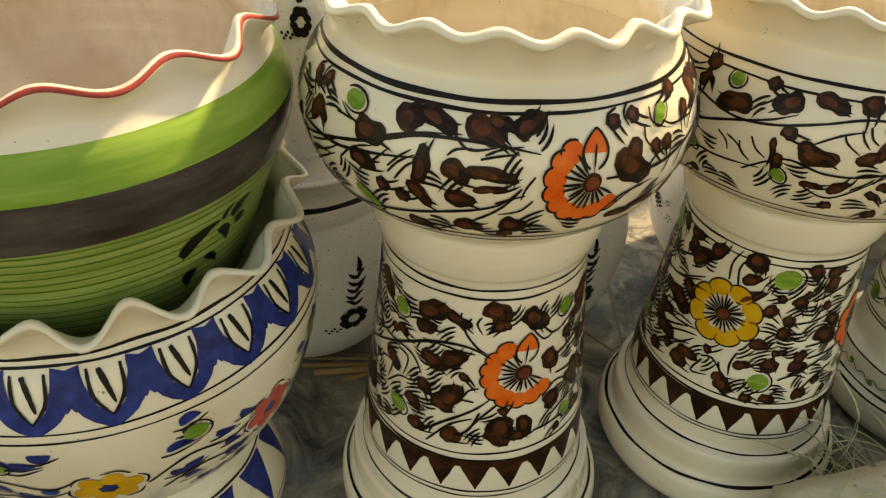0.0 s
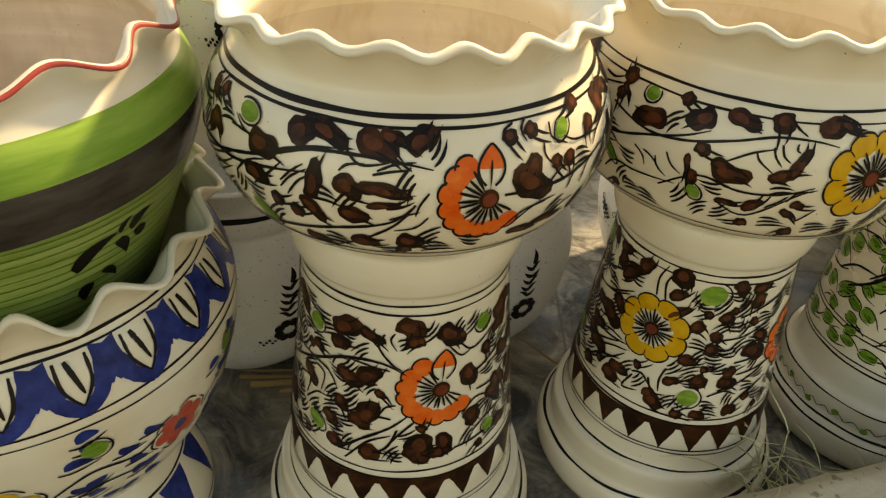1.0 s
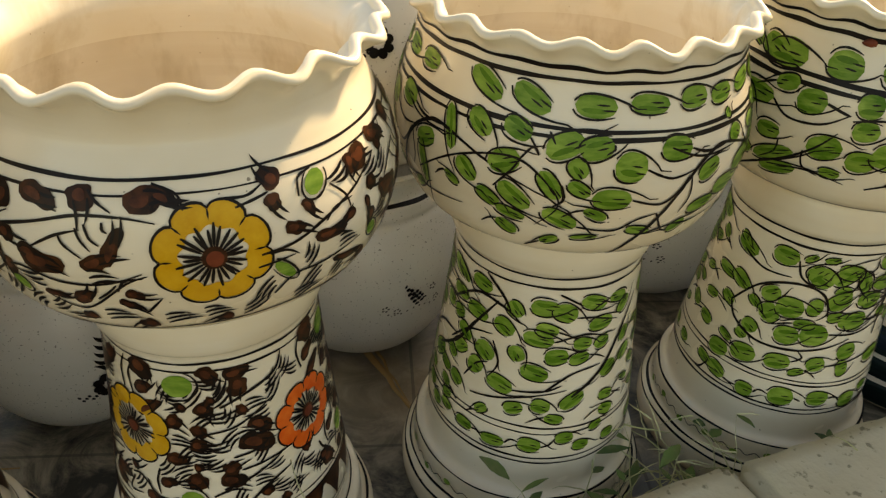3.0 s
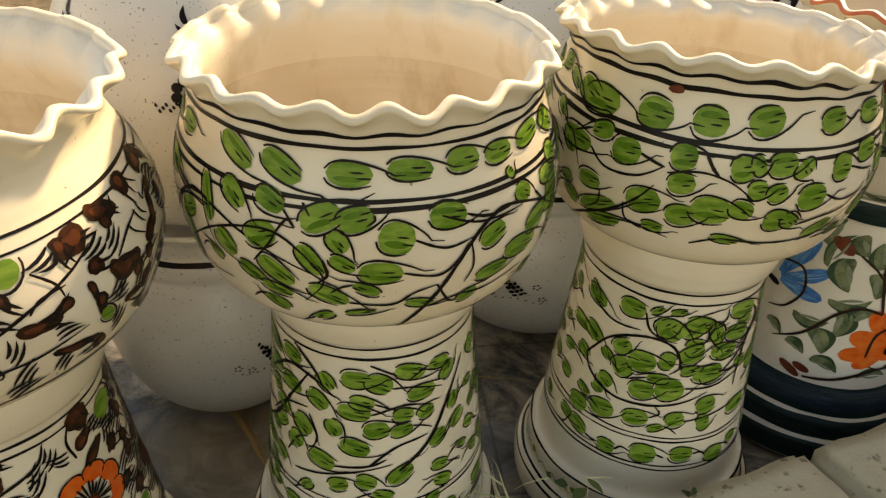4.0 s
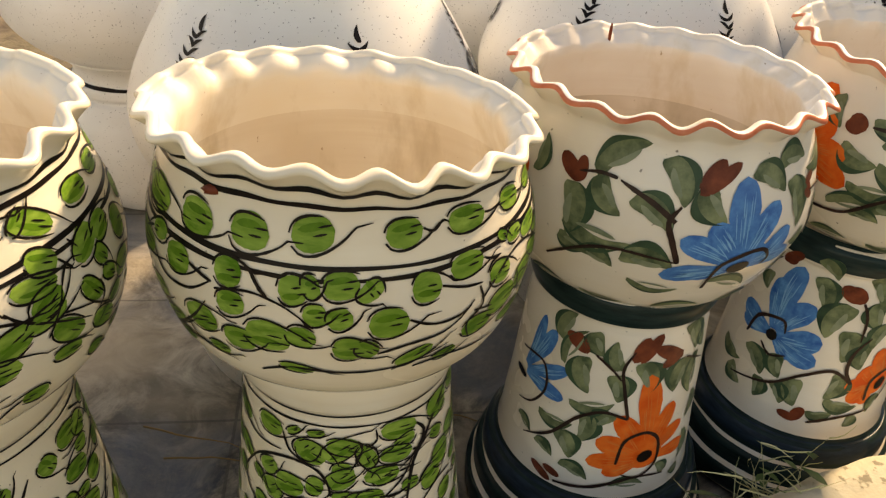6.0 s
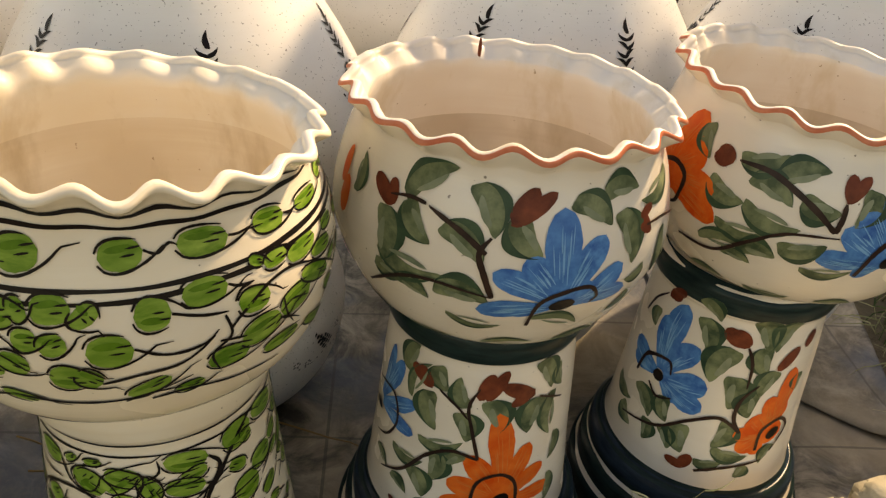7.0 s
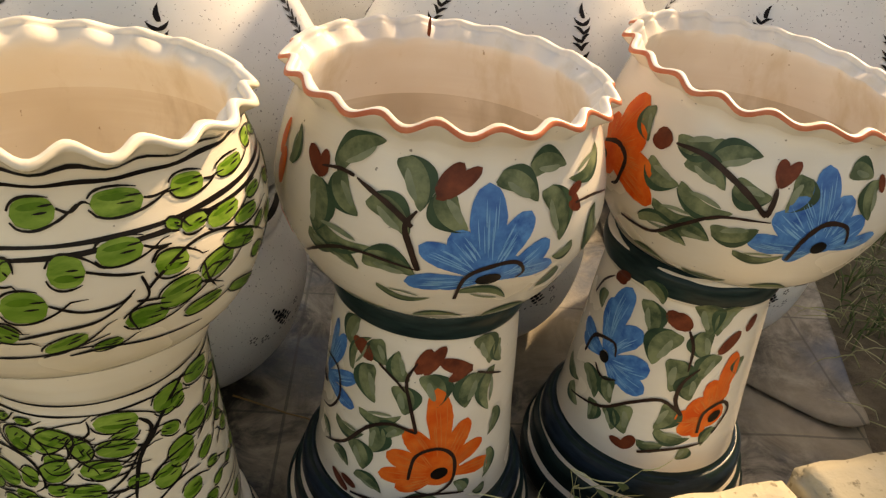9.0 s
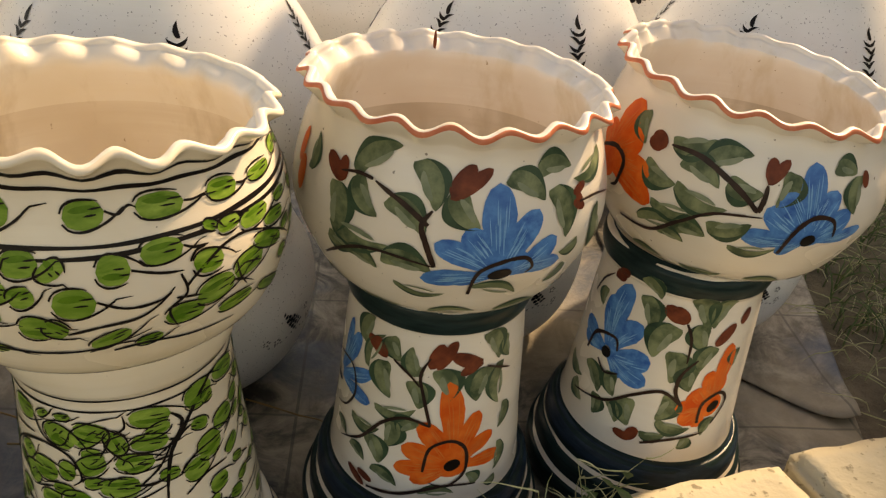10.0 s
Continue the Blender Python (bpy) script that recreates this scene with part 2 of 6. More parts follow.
class Brush:
    """Painted marks on a pot: thin skins that follow its surface, gathered colour by colour.
    Places are an angle in degrees and a height in millimetres; sizes are in millimetres along the surface."""

    def __init__(self, form, seed=7):
        self.form, self.marks, self.turn, self.spots = form, {}, 0.0, []
        self.rng = random.Random(seed)

    def skin(self, colour, rows, lift, key=None):
        v, f = self.marks.setdefault(key or colour.name, (colour, [], []))[1:]
        b, w = len(v), len(rows[0])
        for row in rows:
            for a, z in row:
                v.append(tuple(self.form.at(a + self.turn, z, lift)))
        for j in range(len(rows) - 1):
            for i in range(w - 1):
                f.append((b + j * w + i, b + j * w + i + 1, b + (j + 1) * w + i + 1, b + (j + 1) * w + i))

    def ring(self, z, width, colour, wobble=0.0007, segments=128):
        """A line or band round the pot; z and width in millimetres."""
        z, width = z / 1000, width / 1000
        ph = self.rng.uniform(0, 6)
        rows = max(1, round(width / 0.006))
        lines = [[] for _ in range(rows + 1)]
        for i in range(segments + 1):
            a = 2 * math.pi * (i % segments) / segments
            d = wobble * (math.sin(2 * a + ph) + 0.6 * math.sin(5 * a + 2 * ph) + 0.3 * math.sin(13 * a))
            w = min(width, 0.003) * (0.22 * math.sin(3 * a + ph) + 0.15 * math.sin(11 * a + 2 * ph)) + width
            for k in range(rows + 1):
                lines[k].append((a, z + d + w * (k / rows - 0.5)))
        key = "ring%d" % len(self.marks)
        self.skin(colour, lines, 0.0006, key)

    def local(self, deg, mm):
        form, a0 = self.form, radians(deg)
        r = max(float(np.interp(mm / 1000, form.zs, form.rs)), 0.02)
        s0 = float(np.interp(mm / 1000, form.zs, form.ss))
        return lambda x, y: (a0 + x / 1000 / r, float(np.interp(s0 + y / 1000, form.ss, form.zs)))

    def flat(self, d0, z0, d1, z1):
        """The second place as seen from the first, in millimetres along the surface."""
        form = self.form
        r = max(float(np.interp((z0 + z1) / 2000, form.zs, form.rs)), 0.02)
        s0, s1 = (float(np.interp(z / 1000, form.zs, form.ss)) for z in (z0, z1))
        return radians(d1 - d0) * r * 1000, (s1 - s0) * 1000

    def shape(self, colour, d0, z0, d1, z1, width, outline, bend=0.0, lift=0.0007, steps=9, across=4, rough=0.0):
        """A brush mark along the line from one place to another, as wide at s (0 to 1) as outline(s) says."""
        put = self.local(d0, z0)
        x, y = self.flat(d0, z0, d1, z1)
        n = math.hypot(x, y) or 1.0
        ux, uy = x / n, y / n
        rows = []
        for i in range(steps + 1):
            s = i / steps
            off = bend * n * math.sin(math.pi * s)
            half = [width * outline(s) / 2 * (1 + rough * self.rng.uniform(-1, 1)) for _ in range(2)]
            row = []
            for k in range(across + 1):
                q = k / across * 2 - 1
                o = off + q * half[0 if q < 0 else 1]
                row.append(put(ux * n * s - uy * o, uy * n * s + ux * o))
            rows.append(row)
        self.skin(colour, rows, lift)

    # teardrop: round end first, drawn out to a tip
    def L(self, colour, d0, z0, d1, z1, w):
        x, y = self.flat(d0, z0, d1, z1)
        n = math.hypot(x, y)
        k = 0.25 * w / max(n, 1)
        a0, h0, a1, h1 = d0 - (d1 - d0) * k, z0 - (z1 - z0) * k, d1 + (d1 - d0) * k * 0.6, z1 + (z1 - z0) * k * 0.6
        side = self.rng.choice((-1, 1))
        if colour is BROWN:
            # a loaded dab with a lumpy edge, drawn out into brush tails
            self.mark(d0, z0, d1, z1)
            p, q = self.rng.uniform(0, 6), self.rng.uniform(9, 13)
            dab = lambda s: max(1 - abs(2 * s ** 0.8 - 1) ** 2.6, 0.0) ** 0.5 * (0.94 + 0.10 * math.sin(q * s + p))
            self.shape(BROWN, a0, h0, a1, h1, w * 1.12, dab, side * 0.05, 0.0007 + self.rng.random() * 2e-4, 14, 4)
            oval = lambda s: max(4 * s * (1 - s), 0.0) ** 0.5
            self.shape(BROWNRED, a0 + (a1 - a0) * 0.14, h0 + (h1 - h0) * 0.14, a0 + (a1 - a0) * 0.62, h0 + (h1 - h0) * 0.62, w * 0.5, oval, side * 0.08, 0.0011, 10)
            put = self.local(a0, h0)
            X, Y = self.flat(a0, h0, a1, h1)
            N = max(math.hypot(X, Y), 5.0)
            ux, uy = X / N, Y / N
            tail, bow = self.rng.uniform(15, 22), self.rng.uniform(3.0, 6.0)
            for o, long in ((-0.30, 1.0), (0.26, 0.78)):
                run = [(N * 0.55 + tail * long * q, w * o * (1 - 0.3 * q) + side * bow * q * q) for q in (0.0, 0.2, 0.4, 0.6, 0.8, 1.0)]
                self.comma([put(ux * t - uy * e, uy * t + ux * e) for t, e in run], 2.4)
            return
        plump = lambda s: max(math.sin(math.pi * (0.03 + 0.97 * s) ** 0.66), 0.0) ** 0.66 if s < 1 else 0.02
        bend = side * (0.2 if colour is OLIVE else 0.12)
        if colour is BLACK:
            plump = lambda s: max(math.sin(math.pi * min(s + 0.06, 1) ** 0.62), 0.0) ** 0.8 if s < 1 else 0.03
        self.shape(colour, a0, h0, a1, h1, w * (1.04 if colour is OLIVE else 1.0), plump, bend, 0.0007 + self.rng.random() * 2e-4, 16, 4, 0.02)
        if colour is OLIVE:
            put = self.local(a0, h0)
            X, Y = self.flat(a0, h0, a1, h1)
            N = math.hypot(X, Y) or 1.0
            ux, uy = X / N, Y / N
            rows = []
            for i in range(17):
                q = i / 16
                e = bend * N * math.sin(math.pi * q) + side * w * 0.52 * plump(q)
                t = w * 0.30 * plump(q) * (0.4 + 0.6 * math.sin(math.pi * q))
                rows.append([put(ux * N * q - uy * (e - side * t * m), uy * N * q + ux * (e - side * t * m)) for m in (0.0, 0.5, 1.0)])
            self.skin(SHADEGREEN, rows, 0.0011)
            self.shape(PALEGREEN, a0 + (a1 - a0) * 0.2, h0 + (h1 - h0) * 0.2, a0 + (a1 - a0) * 0.8, h0 + (h1 - h0) * 0.8, w * 0.26, lambda s: max(4 * s * (1 - s), 0.0) ** 0.5, -side * 0.05, 0.0012, 12, 2, 0.05)

    def E(self, colour, d0, z0, d1, z1, w):
        self.shape(colour, d0, z0, d1, z1, w, lambda s: max(4 * s * (1 - s), 0.0) ** 0.5, 0.0, 0.0020 if colour is BLACK else 0.0011, 14, 4, 0.02)

    # green leaf drawn round with a black line that runs on into its stalk
    def G(self, d0, z0, d1, z1, w):
        self.spots += [((d0 + (d1 - d0) * q + math.degrees(self.turn)) % 360, z0 + (z1 - z0) * q) for q in (0.1, 0.5, 0.9)]
        body = lambda s: max(4 * s * (1 - s), 0.0) ** 0.44
        bend = self.rng.uniform(-0.05, 0.05)
        self.shape(LEAF, d0 - (d1 - d0) * 0.03, z0 - (z1 - z0) * 0.03, d1, z1, w * 1.04, body, bend, 0.0007 + self.rng.random() * 2e-4, 12, 4, 0.03)
        put = self.local(d0, z0)
        x, y = self.flat(d0, z0, d1, z1)
        n = math.hypot(x, y) or 1.0
        ux, uy = x / n, y / n
        place = lambda s, o: put(ux * n * s - uy * o, uy * n * s + ux * o)
        stalk_side = self.rng.choice((-1, 1))
        miss = self.rng.uniform(-0.05, 0.05) * w
        # the outline: one side runs on as the stalk, the other stops short of it
        for side, end in ((stalk_side, self.rng.uniform(1.6, 1.95)), (-stalk_side, self.rng.uniform(0.85, 1.12))):
            pts = []
            for i in range(16):
                s = i / 15 * end
                o = side * w * 0.56 * max(math.sin(math.pi * min(s / 1.5 + 0.012, 1.0) ** 0.62), 0.0) ** 0.7 + miss
                pts.append(place(s - 0.06, o))
            self.line(BLACK, pts, 1.9, 0.0012)
        # a darker stroke down the blade and two short veins where the stalk joins
        self.shape(LEAFDARK, d0 + (d1 - d0) * 0.12, z0 + (z1 - z0) * 0.12 - stalk_side * w * 0.18, d0 + (d1 - d0) * 0.8, z0 + (z1 - z0) * 0.8 - stalk_side * w * 0.2, w * 0.24, lambda s: max(4 * s * (1 - s), 0.0) ** 0.5, bend, 0.0010, 7, 2)
        for o, q in ((0.06, 0.46), (-0.16, 0.62)):
            self.comma([place(t, w * o * stalk_side) for t in (q + 0.34, q + 0.22, q + 0.11, q)], 1.6, BLACK, 0.0013)

    # oval dab with a loop drawn round it
    def C(self, colour, d0, z0, d1, z1, w):
        self.mark(d0, z0, d1, z1)
        self.E(colour, d0, z0, d1, z1, w)
        put = self.local(d0, z0)
        x, y = self.flat(d0, z0, d1, z1)
        n = math.hypot(x, y) or 1.0
        ux, uy = x / n, y / n
        pts = []
        for i in range(15):
            t = math.pi * (0.15 + 1.55 * i / 14)
            q, o = n * (0.5 - 0.66 * math.cos(t)), w * 0.66 * math.sin(t)
            pts.append(put(ux * q - uy * o, uy * q + ux * o))
        self.line(BLACK, pts, 1.9, 0.0012)

    def line(self, colour, pts, w, lift=0.001, taper=0.75):
        """A brush line through points that are already angle and height."""
        form, left, right = self.form, [], []
        k = len(pts)
        for i, (a, z) in enumerate(pts):
            p, q = pts[max(i - 1, 0)], pts[min(i + 1, k - 1)]
            r = max(float(np.interp(z, form.zs, form.rs)), 0.02)
            tx, ty = (q[0] - p[0]) * r, (q[1] - p[1])
            n = math.hypot(tx, ty) or 1.0
            h = w / 2000 * (1 - taper * abs(2 * i / (k - 1) - 0.8) ** 2.2 * 0.6) * (1 + 0.15 * self.rng.uniform(-1, 1))
            left.append((a - ty / n * h / r, z + tx / n * h)), right.append((a + ty / n * h / r, z - tx / n * h))
        self.skin(colour, [left, right], lift)

    def comma(self, pts, w, colour=None, lift=0.0010):
        """A brush stroke set down full and lifted to a point."""
        form, left, right = self.form, [], []
        k = len(pts)
        for i, (a, z) in enumerate(pts):
            p, q = pts[max(i - 1, 0)], pts[min(i + 1, k - 1)]
            r = max(float(np.interp(z, form.zs, form.rs)), 0.02)
            tx, ty = (q[0] - p[0]) * r, q[1] - p[1]
            n = math.hypot(tx, ty) or 1.0
            h = w / 2000 * max(math.sin(math.pi * min(0.12 + 0.88 * i / (k - 1), 1.0)), 0.02) ** 0.7
            left.append((a - ty / n * h / r, z + tx / n * h)), right.append((a + ty / n * h / r, z - tx / n * h))
        self.skin(colour or BLACK, [left, right], lift)

    def mark(self, d0, z0, d1, z1):
        """Remember the ground that a mark covers."""
        turn = math.degrees(self.turn)
        self.spots += [((d0 + (d1 - d0) * q + turn) % 360, z0 + (z1 - z0) * q) for q in (0.0, 0.33, 0.67, 1.0)]

    def S(self, w, *places):
        for i in range(0, len(places) - 2, 2):
            self.mark(*places[i:i + 4])
        pts = [(radians(places[i]), places[i + 1] / 1000) for i in range(0, len(places), 2)]
        out = []
        k = len(pts)
        for i in range(k - 1):
            p = [np.array(pts[min(max(j, 0), k - 1)]) for j in (i - 1, i, i + 1, i + 2)]
            for s in np.linspace(0, 1, 7)[:-1]:
                q = 0.5 * (2 * p[1] + (p[2] - p[0]) * s + (2 * p[0] - 5 * p[1] + 4 * p[2] - p[3]) * s * s + (3 * p[1] - p[0] - 3 * p[2] + p[3]) * s ** 3)
                out.append((float(q[0]), float(q[1])))
        out.append(pts[-1])
        self.line(STEM if self.soft else BLACK, out, max(w * (1.7 if self.soft else 2.0), 2.0), 0.0019 if self.soft else 0.001)

    soft = False

    # one petal of an open flower, from its heart outwards
    def P(self, colour, d0, z0, d1, z1, w):
        bend = self.rng.uniform(-0.05, 0.05)
        blunt = lambda s: (0.34 + 0.66 * min(s / 0.6, 1.0)) * max(1 - max((s - 0.55) / 0.45, 0.0) ** 2.4, 0.0) ** 0.5
        self.shape(colour, d0 + (d1 - d0) * 0.1, z0 + (z1 - z0) * 0.1, d0 + (d1 - d0) * 1.02, z0 + (z1 - z0) * 1.02, w * 1.2, blunt, bend, 0.0007 + self.rng.random() * 3e-4, 16, 4, 0.03)
        put = self.local(d0, z0)
        X, Y = self.flat(d0, z0, d1, z1)
        n = math.hypot(X, Y) or 1.0
        ux, uy = X / n, Y / n
        for k in range(9):
            q0 = self.rng.uniform(0.2, 0.6)
            q1 = min(q0 + self.rng.uniform(0.2, 0.45), 0.95)
            o = self.rng.uniform(-0.42, 0.42) * w
            pts = [put(ux * n * q - uy * (o * (0.45 + 0.55 * q) + bend * n * math.sin(math.pi * q)), uy * n * q + ux * (o * (0.45 + 0.55 * q) + bend * n * math.sin(math.pi * q))) for q in (q0, (2 * q0 + q1) / 3, (q0 + 2 * q1) / 3, q1)]
            self.comma(pts, self.rng.uniform(0.7, 1.5), PALEBLUE if colour is BLUE else PALEORANGE, 0.00135)

    # a round flower: petals, drawn rays and a dark heart
    def F(self, colour, d0, z0, r, full=False):
        put = self.local(d0, z0)
        for k in range(12):
            e, h = math.degrees(r / 150) * math.cos(k * 0.5236), r * math.sin(k * 0.5236)
            self.mark(d0, z0, d0 + e, z0 + h)

        def disc(cx, cy, rad, paint_, lift, squash=1.0):
            rows = [[put(cx + rad * q * math.cos(j * math.pi / 9), cy + rad * squash * q * math.sin(j * math.pi / 9)) for j in range(19)] for q in (0.02, 0.5, 1.0)]
            self.skin(paint_, rows, lift)

        if full:
            count = 8
            for i in range(count):
                t0, t1 = 2 * math.pi * i / count, 2 * math.pi * (i + 1) / count
                rows, edge = [], []
                for k in range(5):
                    q, row = k / 4, []
                    for j in range(11):
                        t = t0 + (t1 - t0) * j / 10
                        outer = r * (0.87 + 0.15 * math.sin(math.pi * j / 10) ** 0.55)
                        rad = r * 0.56 * (1 + 0.07 * math.sin(9 * t)) * (1 - q) + outer * q
                        row.append(put(rad * math.cos(t), rad * math.sin(t)))
                        if k == 4:
                            edge.append(put(rad * 1.02 * math.cos(t), rad * 1.02 * math.sin(t)))
                    rows.append(row)
                self.skin(colour, rows, 0.0009)
                self.line(BLACK, edge, 2.0, 0.0014, 0.3)
                self.comma([put(r * q * math.cos(t0), r * q * math.sin(t0)) for q in (0.88, 0.78, 0.68)], 1.5, BLACK, 0.0014)
            reach, rays = 0.60, 26
        else:
            # a chain of round lobes most of the way round, and one pointed petal in the gap
            for i in range(9):
                t = math.radians(122 + 23.5 * i) + self.rng.uniform(-0.04, 0.04)
                big = r * self.rng.uniform(0.215, 0.25)
                cx, cy = 0.80 * r * math.cos(t), 0.80 * r * math.sin(t)
                disc(cx, cy, big, colour, 0.0009 + 1e-5 * i)
                self.line(BLACK, [put(cx + big * 1.04 * math.cos(t + u), cy + big * 1.04 * math.sin(t + u)) for u in (-1.1, -0.75, -0.35, 0.0, 0.35, 0.75, 1.1)], 2.0, 0.0012, 0.5)
            t = math.radians(84)
            leaf = lambda s: max(math.sin(math.pi * min(0.05 + 0.95 * s, 1.0) ** 0.85), 0.0) ** 0.8
            rows, lines = [], ([], [])
            for i in range(11):
                q = 0.28 + 0.82 * i / 10
                o = 0.26 * r * leaf(i / 10)
                for k, side in ((0, -1), (1, 1)):
                    lines[k].append(put(r * q * math.cos(t) - side * o * 1.1 * math.sin(t), r * q * math.sin(t) + side * o * 1.1 * math.cos(t)))
                if i >= 4:
                    rows.append([put(r * q * math.cos(t) - o * m * math.sin(t), r * q * math.sin(t) + o * m * math.cos(t)) for m in (-1, -0.4, 0.4, 1)])
            self.skin(colour, rows, 0.0009)
            for some in lines:
                self.line(BLACK, some, 2.2, 0.0014, 0.3)
            self.comma([put(r * q * math.cos(t), r * q * math.sin(t)) for q in (0.78, 0.6, 0.42, 0.2)], 2.0, BLACK, 0.0014)
            reach, rays = 0.62, 15
        for i in range(rays):
            t = 2 * math.pi * i / rays if full else math.radians(118 + 205 * i / (rays - 1))
            t += self.rng.uniform(-0.06, 0.06)
            q1 = reach * self.rng.uniform(0.82, 1.1)
            self.comma([put(r * q * math.cos(t), r * q * math.sin(t)) for q in (q1, q1 * 0.85, q1 * 0.62, q1 * 0.42, 0.17)], 2.5, BLACK, 0.0015)
        disc(0, 0, r * 0.215, BROWN, 0.0016)
        disc(r * 0.01, -r * 0.02, r * 0.15, RUST, 0.0018)

    def tools(self):
        return self.L, self.E, self.G, self.C, self.S, self.F, self.P

    def tools_within(self, limit):
        """The same tools, that leave out what lies further round than limit degrees."""
        def keep(tool, first):
            def draw(*given):
                if tool and abs(given[first]) < limit and abs(given[first + 2]) < limit:
                    tool(*given)
            return draw
        return tuple(keep(t, k) for t, k in ((self.L, 1), (self.E, 1), (self.G, 0), (self.C, 1), (self.S, 1), (None, 1), (None, 1)))

    def finish(self, parent):
        for key, (colour, v, f) in self.marks.items():
            if key.startswith("ring"):
                part("painted_ring", from_lists(v, f), colour, parent)
            else:
                part("painted_" + key, from_lists(v, f), colour, parent)["kind"] = "stuff"


# ---- ground ----
def sheet(name, x0, x1, y0, y1, nx, ny, height, mats, label, kind="structure"):
    v, f = [], []
    for j in range(ny + 1):
        for i in range(nx + 1):
            x, y = x0 + (x1 - x0) * i / nx, y0 + (y1 - y0) * j / ny
            v.append((x, y, height(x, y)))
    for j in range(ny):
        for i in range(nx):
            a = j * (nx + 1) + i
            f.append((a, a + 1, a + nx + 2, a + nx + 1))
    ob = part(name, from_lists(v, f), mats)
    return tagged(ob, label, kind=kind)


def soil_material():
    m, n, l, b = material("dry_soil")
    a, c = noise_node(n, l, 14.0, 8.0, 0.65), noise_node(n, l, 1.3, 4.0)
    col = ramp(n, l, a.outputs[0], [(0.3, (0.075, 0.055, 0.036)), (0.55, (0.17, 0.13, 0.085)), (0.8, (0.26, 0.21, 0.14))]).outputs[0]
    col = blend(n, l, ramp(n, l, c.outputs[0], [(0.4, (0, 0, 0)), (0.7, (0.5, 0.5, 0.5))]).outputs[0], col, (0.12, 0.12, 0.06))
    l.new(col, b.inputs["Base Color"])
    b.inputs["Roughness"].default_value = 0.95
    bump(n, l, a.outputs[0], b, 0.9, 0.02)
    return m


def vinyl_material():
    """Old printed floor sheet: marbled grey-green and blue with brown stains and dust."""
    m, n, l, b = material("marbled_floor_sheet")
    a, c, d, e = noise_node(n, l, 9.0, 9.0, 0.7), noise_node(n, l, 4.0, 5.0), noise_node(n, l, 2.2, 5.0), noise_node(n, l, 60.0, 6.0, 0.7)
    a.inputs["Distortion"].default_value = 1.2
    col = ramp(n, l, a.outputs[0], [(0.40, (0.028, 0.026, 0.022)), (0.47, (0.115, 0.105, 0.088)), (0.54, (0.245, 0.225, 0.19)), (0.65, (0.45, 0.40, 0.32))]).outputs[0]
    col = blend(n, l, ramp(n, l, c.outputs[0], [(0.5, (0, 0, 0)), (0.60, (0.7, 0.7, 0.7))]).outputs[0], col, (0.085, 0.12, 0.18))
    col = blend(n, l, ramp(n, l, d.outputs[0], [(0.44, (0, 0, 0)), (0.64, (0.8, 0.8, 0.8))]).outputs[0], col, (0.34, 0.28, 0.20))
    col = blend(n, l, ramp(n, l, e.outputs[0], [(0.52, (0, 0, 0)), (0.8, (0.35, 0.35, 0.35))]).outputs[0], col, (0.30, 0.27, 0.22))
    tiles, where = n.new("ShaderNodeTexBrick"), n.new("ShaderNodeTexCoord")
    tiles.offset, tiles.inputs["Scale"].default_value, tiles.inputs["Mortar Size"].default_value = 0.0, 1.0, 0.0025
    tiles.inputs["Brick Width"].default_value, tiles.inputs["Row Height"].default_value = 0.31, 0.31
    l.new(where.outputs["Object"], tiles.inputs["Vector"])
    col = blend(n, l, ramp(n, l, tiles.outputs["Fac"], [(0.0, (0, 0, 0)), (1.0, (0.55, 0.55, 0.55))]).outputs[0], col, (0.05, 0.045, 0.035))
    l.new(col, b.inputs["Base Color"])
    b.inputs["Roughness"].default_value = 0.55
    bump(n, l, e.outputs[0], b, 0.5, 0.003)
    return m


def concrete_material():
    m, n, l, b = material("weathered_concrete")
    a, c, e = noise_node(n, l, 5.0, 6.0), noise_node(n, l, 75.0, 3.0, 0.5), noise_node(n, l, 24.0, 6.0)
    col = ramp(n, l, a.outputs[0], [(0.3, (0.47, 0.42, 0.30)), (0.7, (0.62, 0.56, 0.42))]).outputs[0]
    col = blend(n, l, ramp(n, l, c.outputs[0], [(0.61, (0, 0, 0)), (0.68, (0.75, 0.75, 0.75))]).outputs[0], col, (0.16, 0.138, 0.088))
    col = blend(n, l, ramp(n, l, e.outputs[0], [(0.55, (0, 0, 0)), (0.8, (0.5, 0.5, 0.5))]).outputs[0], col, (0.48, 0.46, 0.38))
    l.new(col, b.inputs["Base Color"])
    b.inputs["Roughness"].default_value = 0.93
    bump(n, l, c.outputs[0], b, 0.6, 0.004)
    return m


SOIL, VINYL, CONCRETE = soil_material(), vinyl_material(), concrete_material()
WALLPAINT = glaze("shade_wall_surface", (0.62, 0.56, 0.46), (0.52, 0.46, 0.36), rough=0.8)
# Unseen wall, added only to keep the sun off the floor's right end.
wall_bm = bmesh.new()
bmesh.ops.create_cube(wall_bm, size=1.0)
bmesh.ops.scale(wall_bm, vec=(0.2, 9.0, 2.0), verts=wall_bm.verts)
bmesh.ops.bevel(wall_bm, geom=list(wall_bm.edges), offset=0.01, segments=2, affect="EDGES")
shade_wall = part("shade_wall", wall_bm, WALLPAINT)
tagged(shade_wall, "plain limewashed boundary wall at the end of the yard", kind="structure")
shade_wall.location = (3.75, 4.6, 0.95)
ground = sheet("ground", -60, 60, -60, 60, 60, 60, lambda x, y: -0.03, SOIL, "dry brown bare soil ground")


def edge_x(y):
    return 2.18 + (y - 1.26) * 0.24


